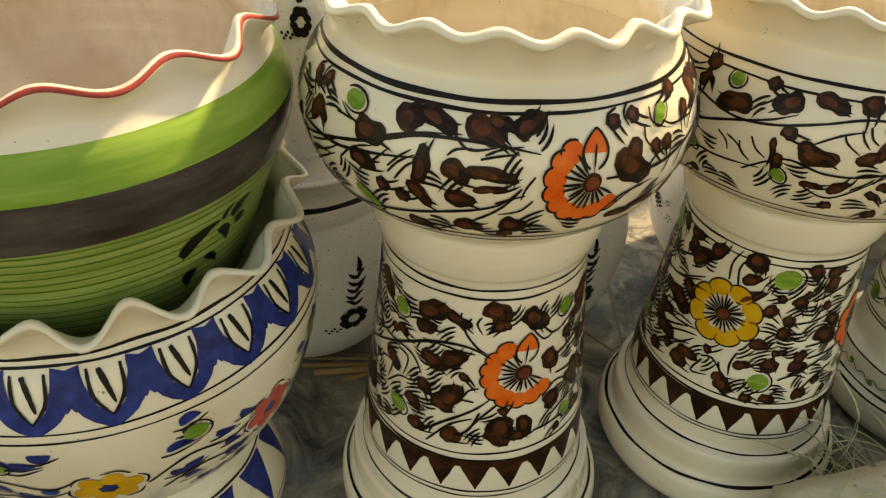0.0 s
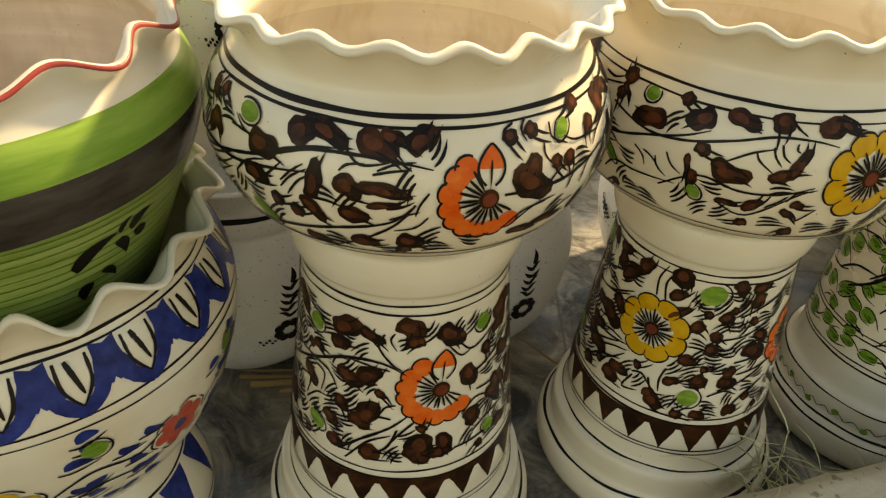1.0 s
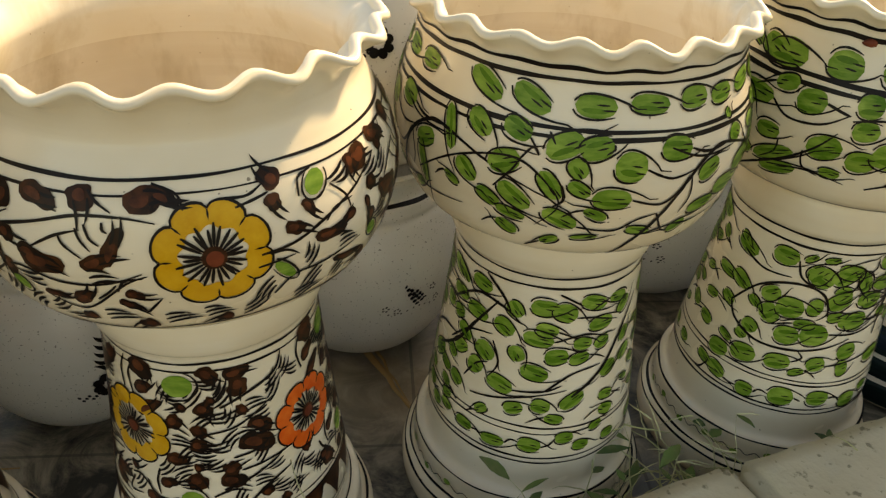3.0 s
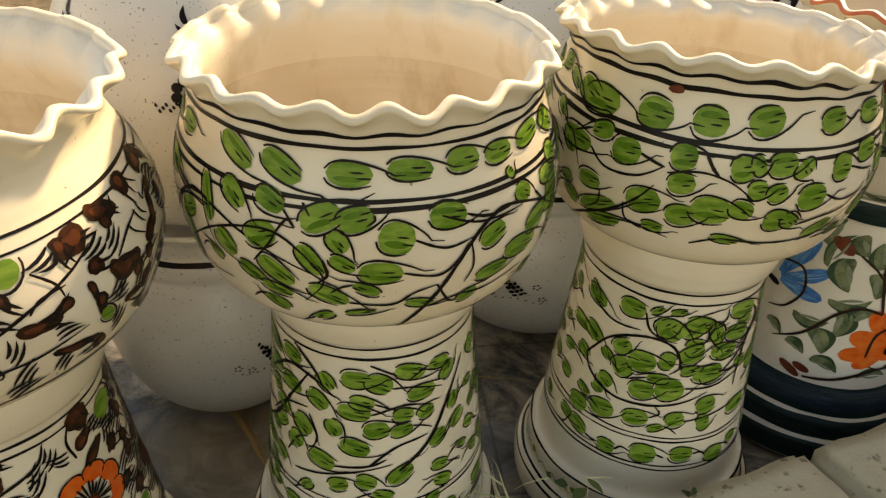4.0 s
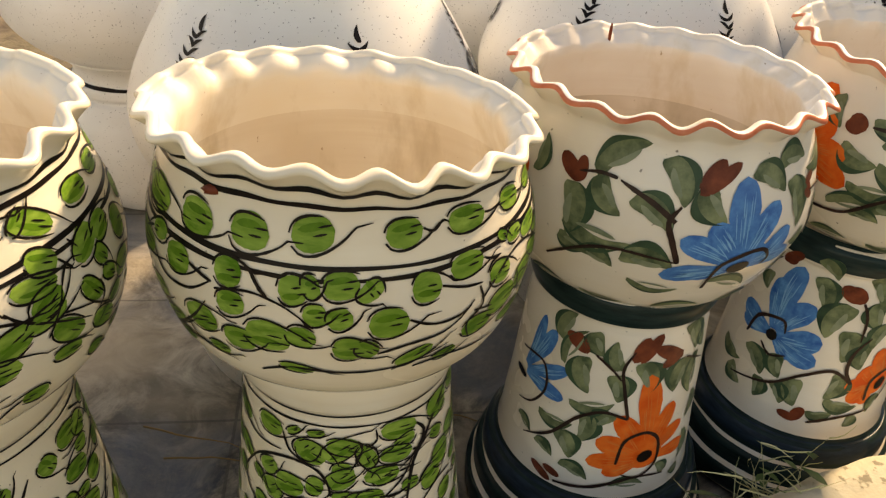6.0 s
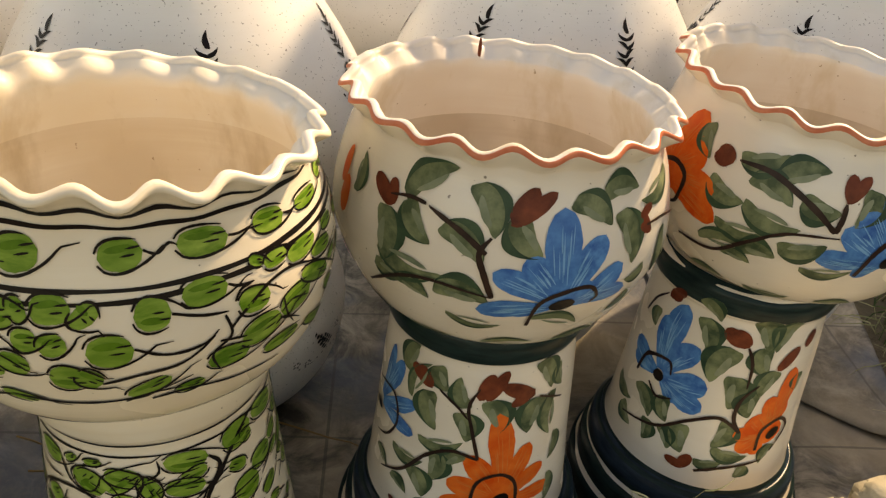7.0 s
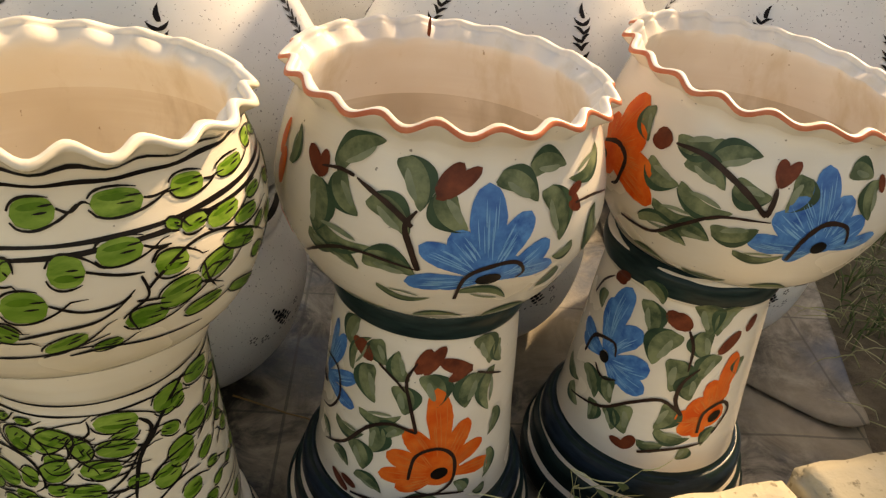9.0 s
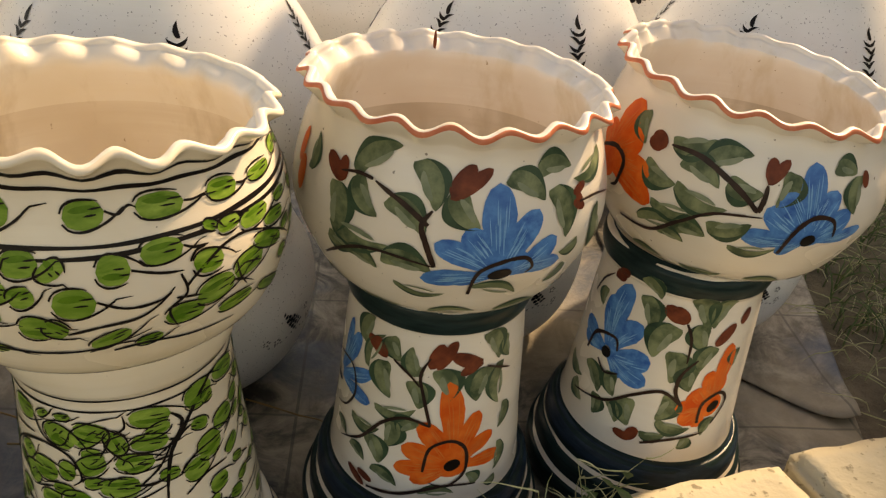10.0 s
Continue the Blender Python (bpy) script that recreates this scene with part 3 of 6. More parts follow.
def laid(name, label, low, left, z0, curl):
    """A floor sheet whose near edge follows low(x), with a slight swell and a curled corner."""
    nx, ny, v, f = 90, 60, [], []
    for j in range(ny + 1):
        for i in range(nx + 1):
            x = left + (2.2 - left) * i / nx
            y = low(x) + (2.7 - low(x)) * j / ny
            x += (edge_x(y) - 2.2) * (i / nx) ** 3
            z = z0 + 0.003 * noise.noise((x * 4, y * 4, z0)) + 0.0018 * noise.noise((x * 13, y * 13, z0))
            z += curl * math.exp(-((x - 2.18) ** 2 + (y - 1.27) ** 2) / 0.0022)
            v.append((x, y, z))
    for j in range(ny):
        for i in range(nx):
            a = j * (nx + 1) + i
            f.append((a, a + 1, a + nx + 2, a + nx + 1))
    ob = part(name, from_lists(v, f), VINYL)
    thick = ob.modifiers.new("thickness", "SOLIDIFY")
    thick.thickness = 0.0016
    return tagged(ob, label, kind="structure")


laid("floor_sheet", "old marbled grey-blue floor sheet, dusty and stained", lambda x: 0.52 + 0.29 * x, -2.4, -0.006, 0.0)
laid("floor_sheet_overlay", "second floor sheet lying on the first, its corner curled", lambda x: 1.262 + 1.1 * max(2.17 - x, 0) ** 1.35 + 0.012 * math.sin(14 * x), 1.86, 0.001, 0.014)

# ---- the front row: planters on stands ----
CENTRES = {"b1": (0.057, 0.695), "b2": (0.401, 0.802), "g1": (0.755, 0.893), "g2": (1.104, 0.958), "bl1": (1.428, 1.091), "bl2": (1.755, 1.169)}
# outer profiles (radius, height), foot first
BOWLS = {
    "b1": [(0.0814, 0.458), (0.1197, 0.4678), (0.1609, 0.498), (0.1791, 0.5463), (0.1724, 0.5833), (0.1562, 0.611), (0.1494, 0.6278), (0.1558, 0.6468), (0.17, 0.658)],
    "b2": [(0.0829, 0.425), (0.1219, 0.4341), (0.1638, 0.4622), (0.1823, 0.5175), (0.1755, 0.5603), (0.1589, 0.5933), (0.1521, 0.6114), (0.1581, 0.6319), (0.172, 0.644)],
    "g1": [(0.0837, 0.432), (0.1182, 0.4375), (0.1546, 0.4574), (0.1724, 0.5156), (0.1694, 0.558), (0.1586, 0.5908), (0.1525, 0.6125), (0.1535, 0.6275), (0.162, 0.639)],
    "g2": [(0.0809, 0.427), (0.1142, 0.4328), (0.1495, 0.4534), (0.1666, 0.5111), (0.1637, 0.5531), (0.1533, 0.5858), (0.148, 0.6065), (0.1505, 0.6185), (0.161, 0.628)],
    "bl1": [(0.09, 0.392), (0.112, 0.399), (0.141, 0.424), (0.167, 0.482), (0.1685, 0.517), (0.16, 0.556), (0.15, 0.584), (0.148, 0.596), (0.1505, 0.602), (0.1605, 0.613)],
    "bl2": [(0.09, 0.396), (0.112, 0.403), (0.141, 0.428), (0.167, 0.486), (0.1685, 0.521), (0.16, 0.56), (0.15, 0.588), (0.148, 0.6), (0.1505, 0.604), (0.160, 0.613)],
}
STANDS = {
    "b1": [(0.154, 0), (0.1618, 0.0195), (0.1609, 0.0487), (0.1482, 0.0628), (0.1462, 0.0812), (0.1443, 0.0996), (0.1326, 0.1104), (0.1297, 0.1624), (0.1238, 0.216), (0.1121, 0.3218), (0.1063, 0.3979), (0.1131, 0.4166), (0.117, 0.435), (0.1141, 0.4534), (0.1033, 0.458)],
    "b2": [(0.1501, 0), (0.1577, 0.0173), (0.1568, 0.0433), (0.1444, 0.0558), (0.1425, 0.0721), (0.1406, 0.0885), (0.1292, 0.0981), (0.1263, 0.1442), (0.1206, 0.1932), (0.1092, 0.2942), (0.1035, 0.367), (0.1102, 0.385), (0.114, 0.4028), (0.1111, 0.4206), (0.1007, 0.425)],
    "g1": [(0.1501, 0), (0.1577, 0.0183), (0.1568, 0.0457), (0.1444, 0.0589), (0.1425, 0.0762), (0.1406, 0.0935), (0.1292, 0.1036), (0.1263, 0.1524), (0.1206, 0.2032), (0.1092, 0.3047), (0.1035, 0.3778), (0.1102, 0.3968), (0.114, 0.4144), (0.1111, 0.432), (0.1007, 0.4355)],
    "g2": [(0.1493, 0), (0.1569, 0.0178), (0.1559, 0.0445), (0.1436, 0.0574), (0.1417, 0.0742), (0.1399, 0.091), (0.1285, 0.1009), (0.1257, 0.1484), (0.12, 0.198), (0.1087, 0.298), (0.103, 0.37), (0.1096, 0.3894), (0.1134, 0.4082), (0.1106, 0.427), (0.1002, 0.4307)],
    "bl1": [(0.157, 0), (0.1635, 0.008), (0.1635, 0.033), (0.158, 0.04), (0.1535, 0.044), (0.1525, 0.066), (0.147, 0.073), (0.143, 0.077), (0.142, 0.098), (0.135, 0.109), (0.126, 0.116), (0.121, 0.165), (0.1165, 0.21), (0.11, 0.3), (0.105, 0.356), (0.109, 0.368), (0.1125, 0.384), (0.11, 0.398), (0.1, 0.402)],
    "bl2": [(0.1545, 0), (0.1609, 0.008), (0.1609, 0.033), (0.1555, 0.04), (0.1511, 0.044), (0.1501, 0.066), (0.1447, 0.073), (0.1408, 0.077), (0.1398, 0.098), (0.1329, 0.109), (0.124, 0.116), (0.1191, 0.165), (0.1147, 0.21), (0.1083, 0.3), (0.1034, 0.356), (0.1073, 0.368), (0.1107, 0.384), (0.1083, 0.398), (0.0984, 0.402)],
}
LEANS = {"g1": (0.005, -0.011), "g2": (-0.05, -0.074), "bl1": (-0.022, -0.027), "bl2": (-0.084, 0.037)}


def planter(key, phase, label, rim, inside, glaze_out, sx=0.0):
    x, y = CENTRES[key]
    stand = tagged(new("planter_stand"), label + " pedestal stand on the floor sheet", "plant stand", "planter stands")
    stand.location = (x, y, 0)
    sf = Form(STANDS[key], sway=0.0008)
    part("body", sf.shell(hollow=False, bands=((0.0, 0.117, 1),) if key.startswith("bl") else ()), [glaze_out, TEAL], stand)
    bowl = tagged(new("planter"), label + " planter with ruffled rim", "planter", "planters")
    bowl.location = (x + sx, y, 0)
    prof = BOWLS[key]
    top = prof[-1][1]
    bf = Form(prof, (20, phase, 0.0041, 0.0031, top - 0.034), sway=0.001, lean=LEANS.get(key, (0.0, 0.0)))
    clay = inside is INSIDE
    # below the depth given as low, the inside takes a darker mix
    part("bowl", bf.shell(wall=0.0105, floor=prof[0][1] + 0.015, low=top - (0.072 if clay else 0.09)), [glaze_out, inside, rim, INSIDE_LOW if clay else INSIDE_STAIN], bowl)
    return bowl, bf, stand, sf


def paint_b1(L, E, G, C, S, F, P):
    F(ORANGE, 21, 555, 37)
    L(BROWN, -39, 578, -31, 577, 19)
    L(BROWN, -27, 592, -22, 599, 21)
    L(BROWN, -22, 600, -13, 590, 14)
    L(BROWN, -9, 598, -1, 589, 18)
    L(BROWN, -4, 600, 1, 597, 12)
    L(BROWN, 3, 593, 9, 603, 17)
    L(BROWN, -40, 554, -33, 550, 15)
    L(BROWN, -21, 551, -20, 578, 13)
    L(BROWN, -23, 547, -18, 529, 12)
    L(BROWN, -14, 567, -9, 557, 15)
    L(BROWN, -9, 565, 3, 559, 10)
    L(BROWN, -13, 543, -7, 540, 15)
    L(BROWN, -7, 550, 1, 552, 6)
    L(BROWN, -11, 514, -5, 512, 14)
    L(BROWN, 1, 520, 6, 515, 17)
    L(BROWN, -24, 509, -18, 505, 12)
    L(BROWN, 29, 570, 38, 549, 22)
    L(BROWN, 34, 578, 31, 562, 15)
    L(BROWN, 27, 597, 28, 591, 12)
    L(BROWN, 33, 598, 35, 593, 12)
    L(BROWN, 52, 605, 49, 600, 13)
    L(BROWN, 56, 589, 54, 579, 13)
    L(BROWN, 45, 572, 46, 564, 13)
    L(BROWN, 40, 573, 41, 566, 11)
    L(BROWN, 36, 518, 47, 516, 9)
    L(BROWN, 29, 516, 38, 512, 9)
    L(BROWN, 52, 513, 55, 528, 9)
    L(BROWN, -57, 580, -52, 567, 11)
    L(BROWN, -62, 591, -58, 590, 9)
    L(BROWN, -65, 550, -65, 531, 8)
    L(BROWN, -60, 515, -55, 506, 11)
    L(BROWN, -52, 506, -48, 498, 8)
    L(BROWN, 66, 592, 62, 583, 9)
    L(BROWN, 64, 559, 58, 547, 8)
    C(LEAF, -46, 595, -39, 591, 14)
    C(LEAF, -41, 526, -34, 509, 12)
    C(LEAF, 46, 597, 42, 586, 11)
    S(1.4, -66, 543, -50, 557, -36, 569, -23, 583, -12, 586, -1, 584, 8, 579)
    S(1.0, -34, 568, -30, 578, -21, 586, -15, 588)
    S(1.5, -58, 513, -51, 501, -34, 509, -15, 525, -2, 537, 4, 554)
    S(1.1, 4, 554, -1, 534, -10, 514, -22, 493)
    S(1.5, 25, 556, 33, 555, 44, 555, 57, 562, 68, 568)
    S(1.1, 28, 524, 34, 539, 41, 542)
    S(0.9, -31, 577, -35, 578, -42, 580, -47, 588)
    S(0.8, -13, 590, -9, 580, -2, 583)
    S(0.9, -1, 600, -1, 591, 1, 584)
    S(0.9, -1, 586, 3, 578)
    S(1.0, -29, 556, -26, 566, -23, 573)
    S(1.0, -29, 551, -26, 562, -22, 570)
    S(1.0, -27, 547, -24, 560, -21, 566)
    S(1.0, -14, 574, -12, 579, -8, 581)
    S(1.1, -6, 574, -2, 577, 3, 579)
    S(0.9, -5, 577, -1, 582, 4, 584)
    S(0.8, 7, 563, 5, 554, 4, 544)
    S(1.0, -2, 540, 2, 545, 5, 548)
    S(1.0, 7, 543, 4, 533, -1, 529)
    S(1.0, 36, 551, 41, 563, 46, 565)
    S(1.1, 45, 543, 47, 556, 51, 559)
    S(1.1, 51, 541, 52, 554, 55, 561)
    S(1.1, 58, 528, 58, 549, 60, 559)
    S(1.1, 41, 519, 46, 528, 50, 530)
    S(1.1, 26, 523, 31, 537, 38, 540)
    S(0.9, 40, 598, 40, 588, 45, 580)
    S(0.9, 37, 587, 37, 578, 39, 570)
    S(0.9, 29, 603, 26, 599, 26, 591)
    S(0.9, 33, 605, 31, 598, 32, 590)
    S(0.9, -48, 580, -45, 580, -41, 579)
    S(1.2, -62, 524, -61, 521, -47, 546)
    S(1.0, -62, 529, -52, 543, -45, 556)
    S(1.0, -60, 542, -50, 554, -45, 562)
    S(1.0, -55, 510, -56, 509, -57, 512)
    S(0.9, -45, 545, -40, 560, -34, 567)
    S(0.9, -38, 543, -32, 560, -29, 570)


def paint_b1s(L, E, G, C, S, F, P):
    F(ORANGE, 21, 300, 43)
    L(BROWN, -33, 359, -19, 371, 22)
    L(BROWN, -35, 342, -25, 348, 15)
    L(BROWN, -19, 369, -7, 358, 12)
    L(BROWN, 1, 379, 12, 368, 20)
    L(BROWN, 7, 356, 8, 368, 15)
    L(BROWN, 22, 371, 33, 351, 20)
    L(BROWN, -48, 327, -42, 321, 12)
    L(BROWN, -55, 288, -46, 272, 15)
    L(BROWN, -30, 313, -18, 302, 18)
    L(BROWN, -18, 309, -9, 323, 20)
    L(BROWN, -30, 277, -26, 264, 15)
    L(BROWN, -17, 260, -10, 282, 22)
    L(BROWN, -23, 259, -14, 251, 16)
    L(BROWN, -38, 250, -31, 240, 15)
    L(BROWN, -35, 219, -27, 216, 16)
    L(BROWN, -16, 220, -9, 216, 21)
    L(BROWN, 10, 241, 14, 214, 27)
    L(BROWN, 5, 226, 14, 210, 19)
    L(BROWN, 21, 241, 24, 215, 16)
    L(BROWN, 18, 219, 24, 219, 16)
    L(BROWN, 35, 315, 40, 294, 19)
    L(BROWN, 37, 259, 39, 241, 20)
    L(BROWN, 48, 333, 50, 320, 13)
    L(BROWN, 55, 284, 58, 257, 15)
    L(BROWN, 49, 271, 59, 247, 15)
    L(BROWN, 67, 352, 64, 338, 11)
    L(BROWN, 70, 287, 67, 276, 11)
    L(BROWN, -72, 325, -65, 321, 9)
    L(BROWN, -10, 299, -6, 292, 9)
    C(LEAF, -52, 357, -43, 347, 18)
    C(LEAF, 48, 371, 44, 354, 17)
    C(LEAF, -49, 237, -39, 225, 17)
    C(LEAF, 52, 231, 46, 221, 17)
    S(1.7, -84, 264, -50, 304, -26, 330, -8, 333, 4, 321)
    S(1.1, -4, 325, -19, 329, -32, 329)
    S(1.3, -7, 367, -10, 353, -4, 335, 2, 326)
    S(1.1, -12, 372, -13, 359, -8, 347)
    S(1.1, -2, 369, -4, 361, -1, 349)
    S(1.3, -60, 305, -39, 304, -31, 285)
    S(1.2, -47, 300, -40, 295, -42, 271)
    S(1.2, -35, 314, -32, 325, -25, 327)
    S(1.5, 0, 253, -5, 229, -14, 217)
    S(1.5, 8, 263, 0, 245, -8, 221)
    S(1.2, -1, 284, -6, 280, -9, 268)
    S(1.2, -3, 266, -10, 267, -14, 258)
    S(1.6, -29, 211, -17, 235, -3, 256, 5, 271)
    S(1.4, -25, 203, -14, 233, -3, 245)
    S(1.7, 34, 306, 45, 309, 60, 320, 73, 331)
    S(1.4, 41, 283, 54, 281, 72, 292)
    S(1.5, 38, 230, 48, 240, 63, 242)
    S(1.5, 28, 219, 41, 220, 59, 224)
    S(1.2, 32, 260, 41, 273, 53, 264)
    S(1.3, 30, 353, 37, 338, 45, 340, 54, 350)
    S(1.1, 25, 350, 32, 334, 39, 339)
    S(1.2, 49, 306, 60, 307, 68, 309)
    S(1.2, -53, 247, -45, 265, -38, 269)
    S(1.3, -61, 272, -51, 276, -53, 253)


def paint_b2(L, E, G, C, S, F, P):
    F(YELLOW, 16, 533, 40, True)
    L(BROWN, -43, 555, -52, 549, 18)
    L(BROWN, -39, 579, -37, 574, 12)
    L(BROWN, -30, 570, -36, 562, 18)
    L(BROWN, -25, 575, -17, 568, 14)
    L(BROWN, -11, 579, -10, 569, 17)
    L(BROWN, 0, 573, 7, 579, 17)
    L(BROWN, 5, 578, 10, 570, 9)
    L(BROWN, -31, 544, -28, 540, 12)
    L(BROWN, -25, 529, -16, 528, 17)
    L(BROWN, -26, 535, -20, 528, 11)
    L(BROWN, -11, 530, -5, 539, 11)
    L(BROWN, -6, 532, -2, 557, 10)
    L(BROWN, -31, 521, -31, 507, 10)
    L(BROWN, -33, 535, -32, 520, 6)
    L(BROWN, -15, 495, -11, 506, 11)
    L(BROWN, -3, 507, 0, 503, 9)
    L(BROWN, -5, 499, -1, 492, 8)
    L(BROWN, 32, 574, 29, 581, 15)
    L(BROWN, 30, 565, 31, 557, 11)
    L(BROWN, 33, 542, 37, 538, 10)
    L(BROWN, 40, 526, 49, 523, 10)
    L(BROWN, 54, 570, 54, 559, 12)
    L(BROWN, 55, 569, 60, 565, 8)
    L(BROWN, 52, 531, 48, 526, 9)
    L(BROWN, 38, 555, 40, 545, 8)
    L(BROWN, 46, 495, 58, 486, 8)
    L(BROWN, -23, 498, -17, 497, 7)
    L(BROWN, -60, 570, -56, 562, 6)
    C(LEAF, -48, 577, -50, 567, 13)
    C(LEAF, 44, 573, 40, 558, 15)
    C(LEAF, -31, 507, -28, 495, 11)
    C(LEAF, 29, 517, 34, 498, 9)
    S(1.2, -61, 553, -47, 543, -36, 545, -23, 555, -12, 564, -2, 564, 5, 560)
    S(1.2, -40, 496, -29, 519, -18, 513, -8, 515, 1, 525)
    S(1.0, -22, 495, -14, 488, -3, 516, 2, 523)
    S(1.3, 26, 527, 34, 529, 43, 538, 54, 549, 61, 559)
    S(1.2, 29, 485, 34, 499, 42, 499, 55, 503)
    S(0.9, 20, 571, 25, 570, 29, 575)
    S(0.8, 22, 564, 27, 567, 30, 569)
    S(0.9, -16, 551, -15, 544, -11, 535)
    S(0.9, -12, 556, -11, 548, -9, 541)
    S(0.9, -10, 559, -9, 550, -7, 545)
    S(0.9, -6, 561, -6, 556, -5, 554)
    S(1.0, -23, 538, -17, 549, -11, 555)
    S(1.0, -42, 524, -41, 514, -38, 507)
    S(1.0, -39, 531, -37, 521, -34, 515)
    S(1.0, -46, 525, -43, 521, -40, 512)
    S(0.9, -49, 526, -46, 519, -45, 510)
    S(0.8, 5, 584, 10, 577, 11, 567)
    S(0.8, -9, 580, -7, 573, -4, 567)
    S(0.8, -19, 568, -16, 565)
    S(0.8, -5, 509, -3, 519, 1, 521)
    S(0.9, 0, 487, 4, 502)
    S(0.8, -10, 500, -7, 508, -5, 515)
    S(0.9, 28, 526, 32, 525, 35, 518)
    S(0.8, 37, 560, 38, 572, 42, 575)
    S(1.0, 46, 560, 50, 547, 51, 535)
    S(1.0, 43, 535, 46, 542, 52, 543)
    S(0.9, 46, 524, 49, 529, 52, 537)
    S(0.9, 25, 517, 30, 518, 34, 519)


def paint_b2s(L, E, G, C, S, F, P):
    F(YELLOW, -37, 282, 41, True)
    F(ORANGE, 55, 269, 39, True)
    L(BROWN, -65, 322, -53, 344, 17)
    L(BROWN, -53, 346, -47, 359, 17)
    L(BROWN, -29, 363, -24, 348, 23)
    L(BROWN, -31, 329, -23, 339, 13)
    L(BROWN, -31, 302, -18, 322, 12)
    L(BROWN, 4, 361, 9, 347, 15)
    L(BROWN, 20, 344, 18, 329, 17)
    L(BROWN, 15, 353, 26, 356, 13)
    L(BROWN, 1, 320, 5, 312, 16)
    L(BROWN, -14, 303, -10, 299, 18)
    L(BROWN, -3, 295, 1, 285, 13)
    L(BROWN, -4, 275, 1, 272, 16)
    L(BROWN, 24, 293, 32, 278, 15)
    L(BROWN, 19, 273, 32, 258, 21)
    L(BROWN, -17, 255, -9, 255, 15)
    L(BROWN, -6, 234, -2, 224, 20)
    L(BROWN, 10, 241, 14, 248, 16)
    L(BROWN, 8, 232, 17, 225, 17)
    L(BROWN, -28, 193, -22, 182, 18)
    L(BROWN, -31, 198, -25, 197, 14)
    L(BROWN, -22, 220, -15, 227, 12)
    L(BROWN, -57, 197, -49, 191, 21)
    L(BROWN, -55, 209, -43, 208, 14)
    L(BROWN, -76, 218, -62, 216, 19)
    L(BROWN, -76, 240, -68, 244, 14)
    L(BROWN, -76, 269, -68, 269, 16)
    L(BROWN, -83, 273, -75, 270, 14)
    L(BROWN, -14, 181, -9, 180, 13)
    L(BROWN, -4, 183, 3, 180, 13)
    L(BROWN, 14, 187, 21, 187, 16)
    L(BROWN, 25, 201, 28, 207, 13)
    C(LEAF, -11, 355, -6, 332, 28)
    C(LEAF, -11, 215, -5, 196, 23)
    S(1.3, -40, 325, -41, 346, -37, 365)
    S(1.3, -34, 322, -36, 343, -32, 361)
    S(1.6, 10, 317, 24, 328, 39, 340, 44, 358)
    S(1.3, 3, 288, 17, 293, 36, 313)
    S(1.3, -6, 279, 0, 287, 7, 288)
    S(1.4, 13, 256, 25, 259, 31, 267)
    S(1.7, 7, 218, 21, 228, 36, 242)
    S(1.4, 16, 239, 28, 241, 42, 245)
    S(1.7, 17, 194, 26, 210, 40, 222)
    S(1.4, -72, 216, -57, 232, -47, 238)
    S(1.4, -79, 183, -58, 213, -48, 233)
    S(1.4, -40, 213, -44, 191, -35, 195)
    S(1.4, -31, 219, -29, 208, -26, 204)
    S(1.4, -23, 239, -25, 222, -24, 205)
    S(1.4, -41, 217, -35, 220, -29, 208)
    S(1.4, -13, 205, -17, 186)
    S(1.4, 2, 210, 11, 217, 19, 210)
    S(1.4, -79, 238, -63, 248, -52, 247)
    S(1.3, -69, 289, -59, 295, -51, 297)
    S(1.3, -81, 289, -68, 295, -56, 307)


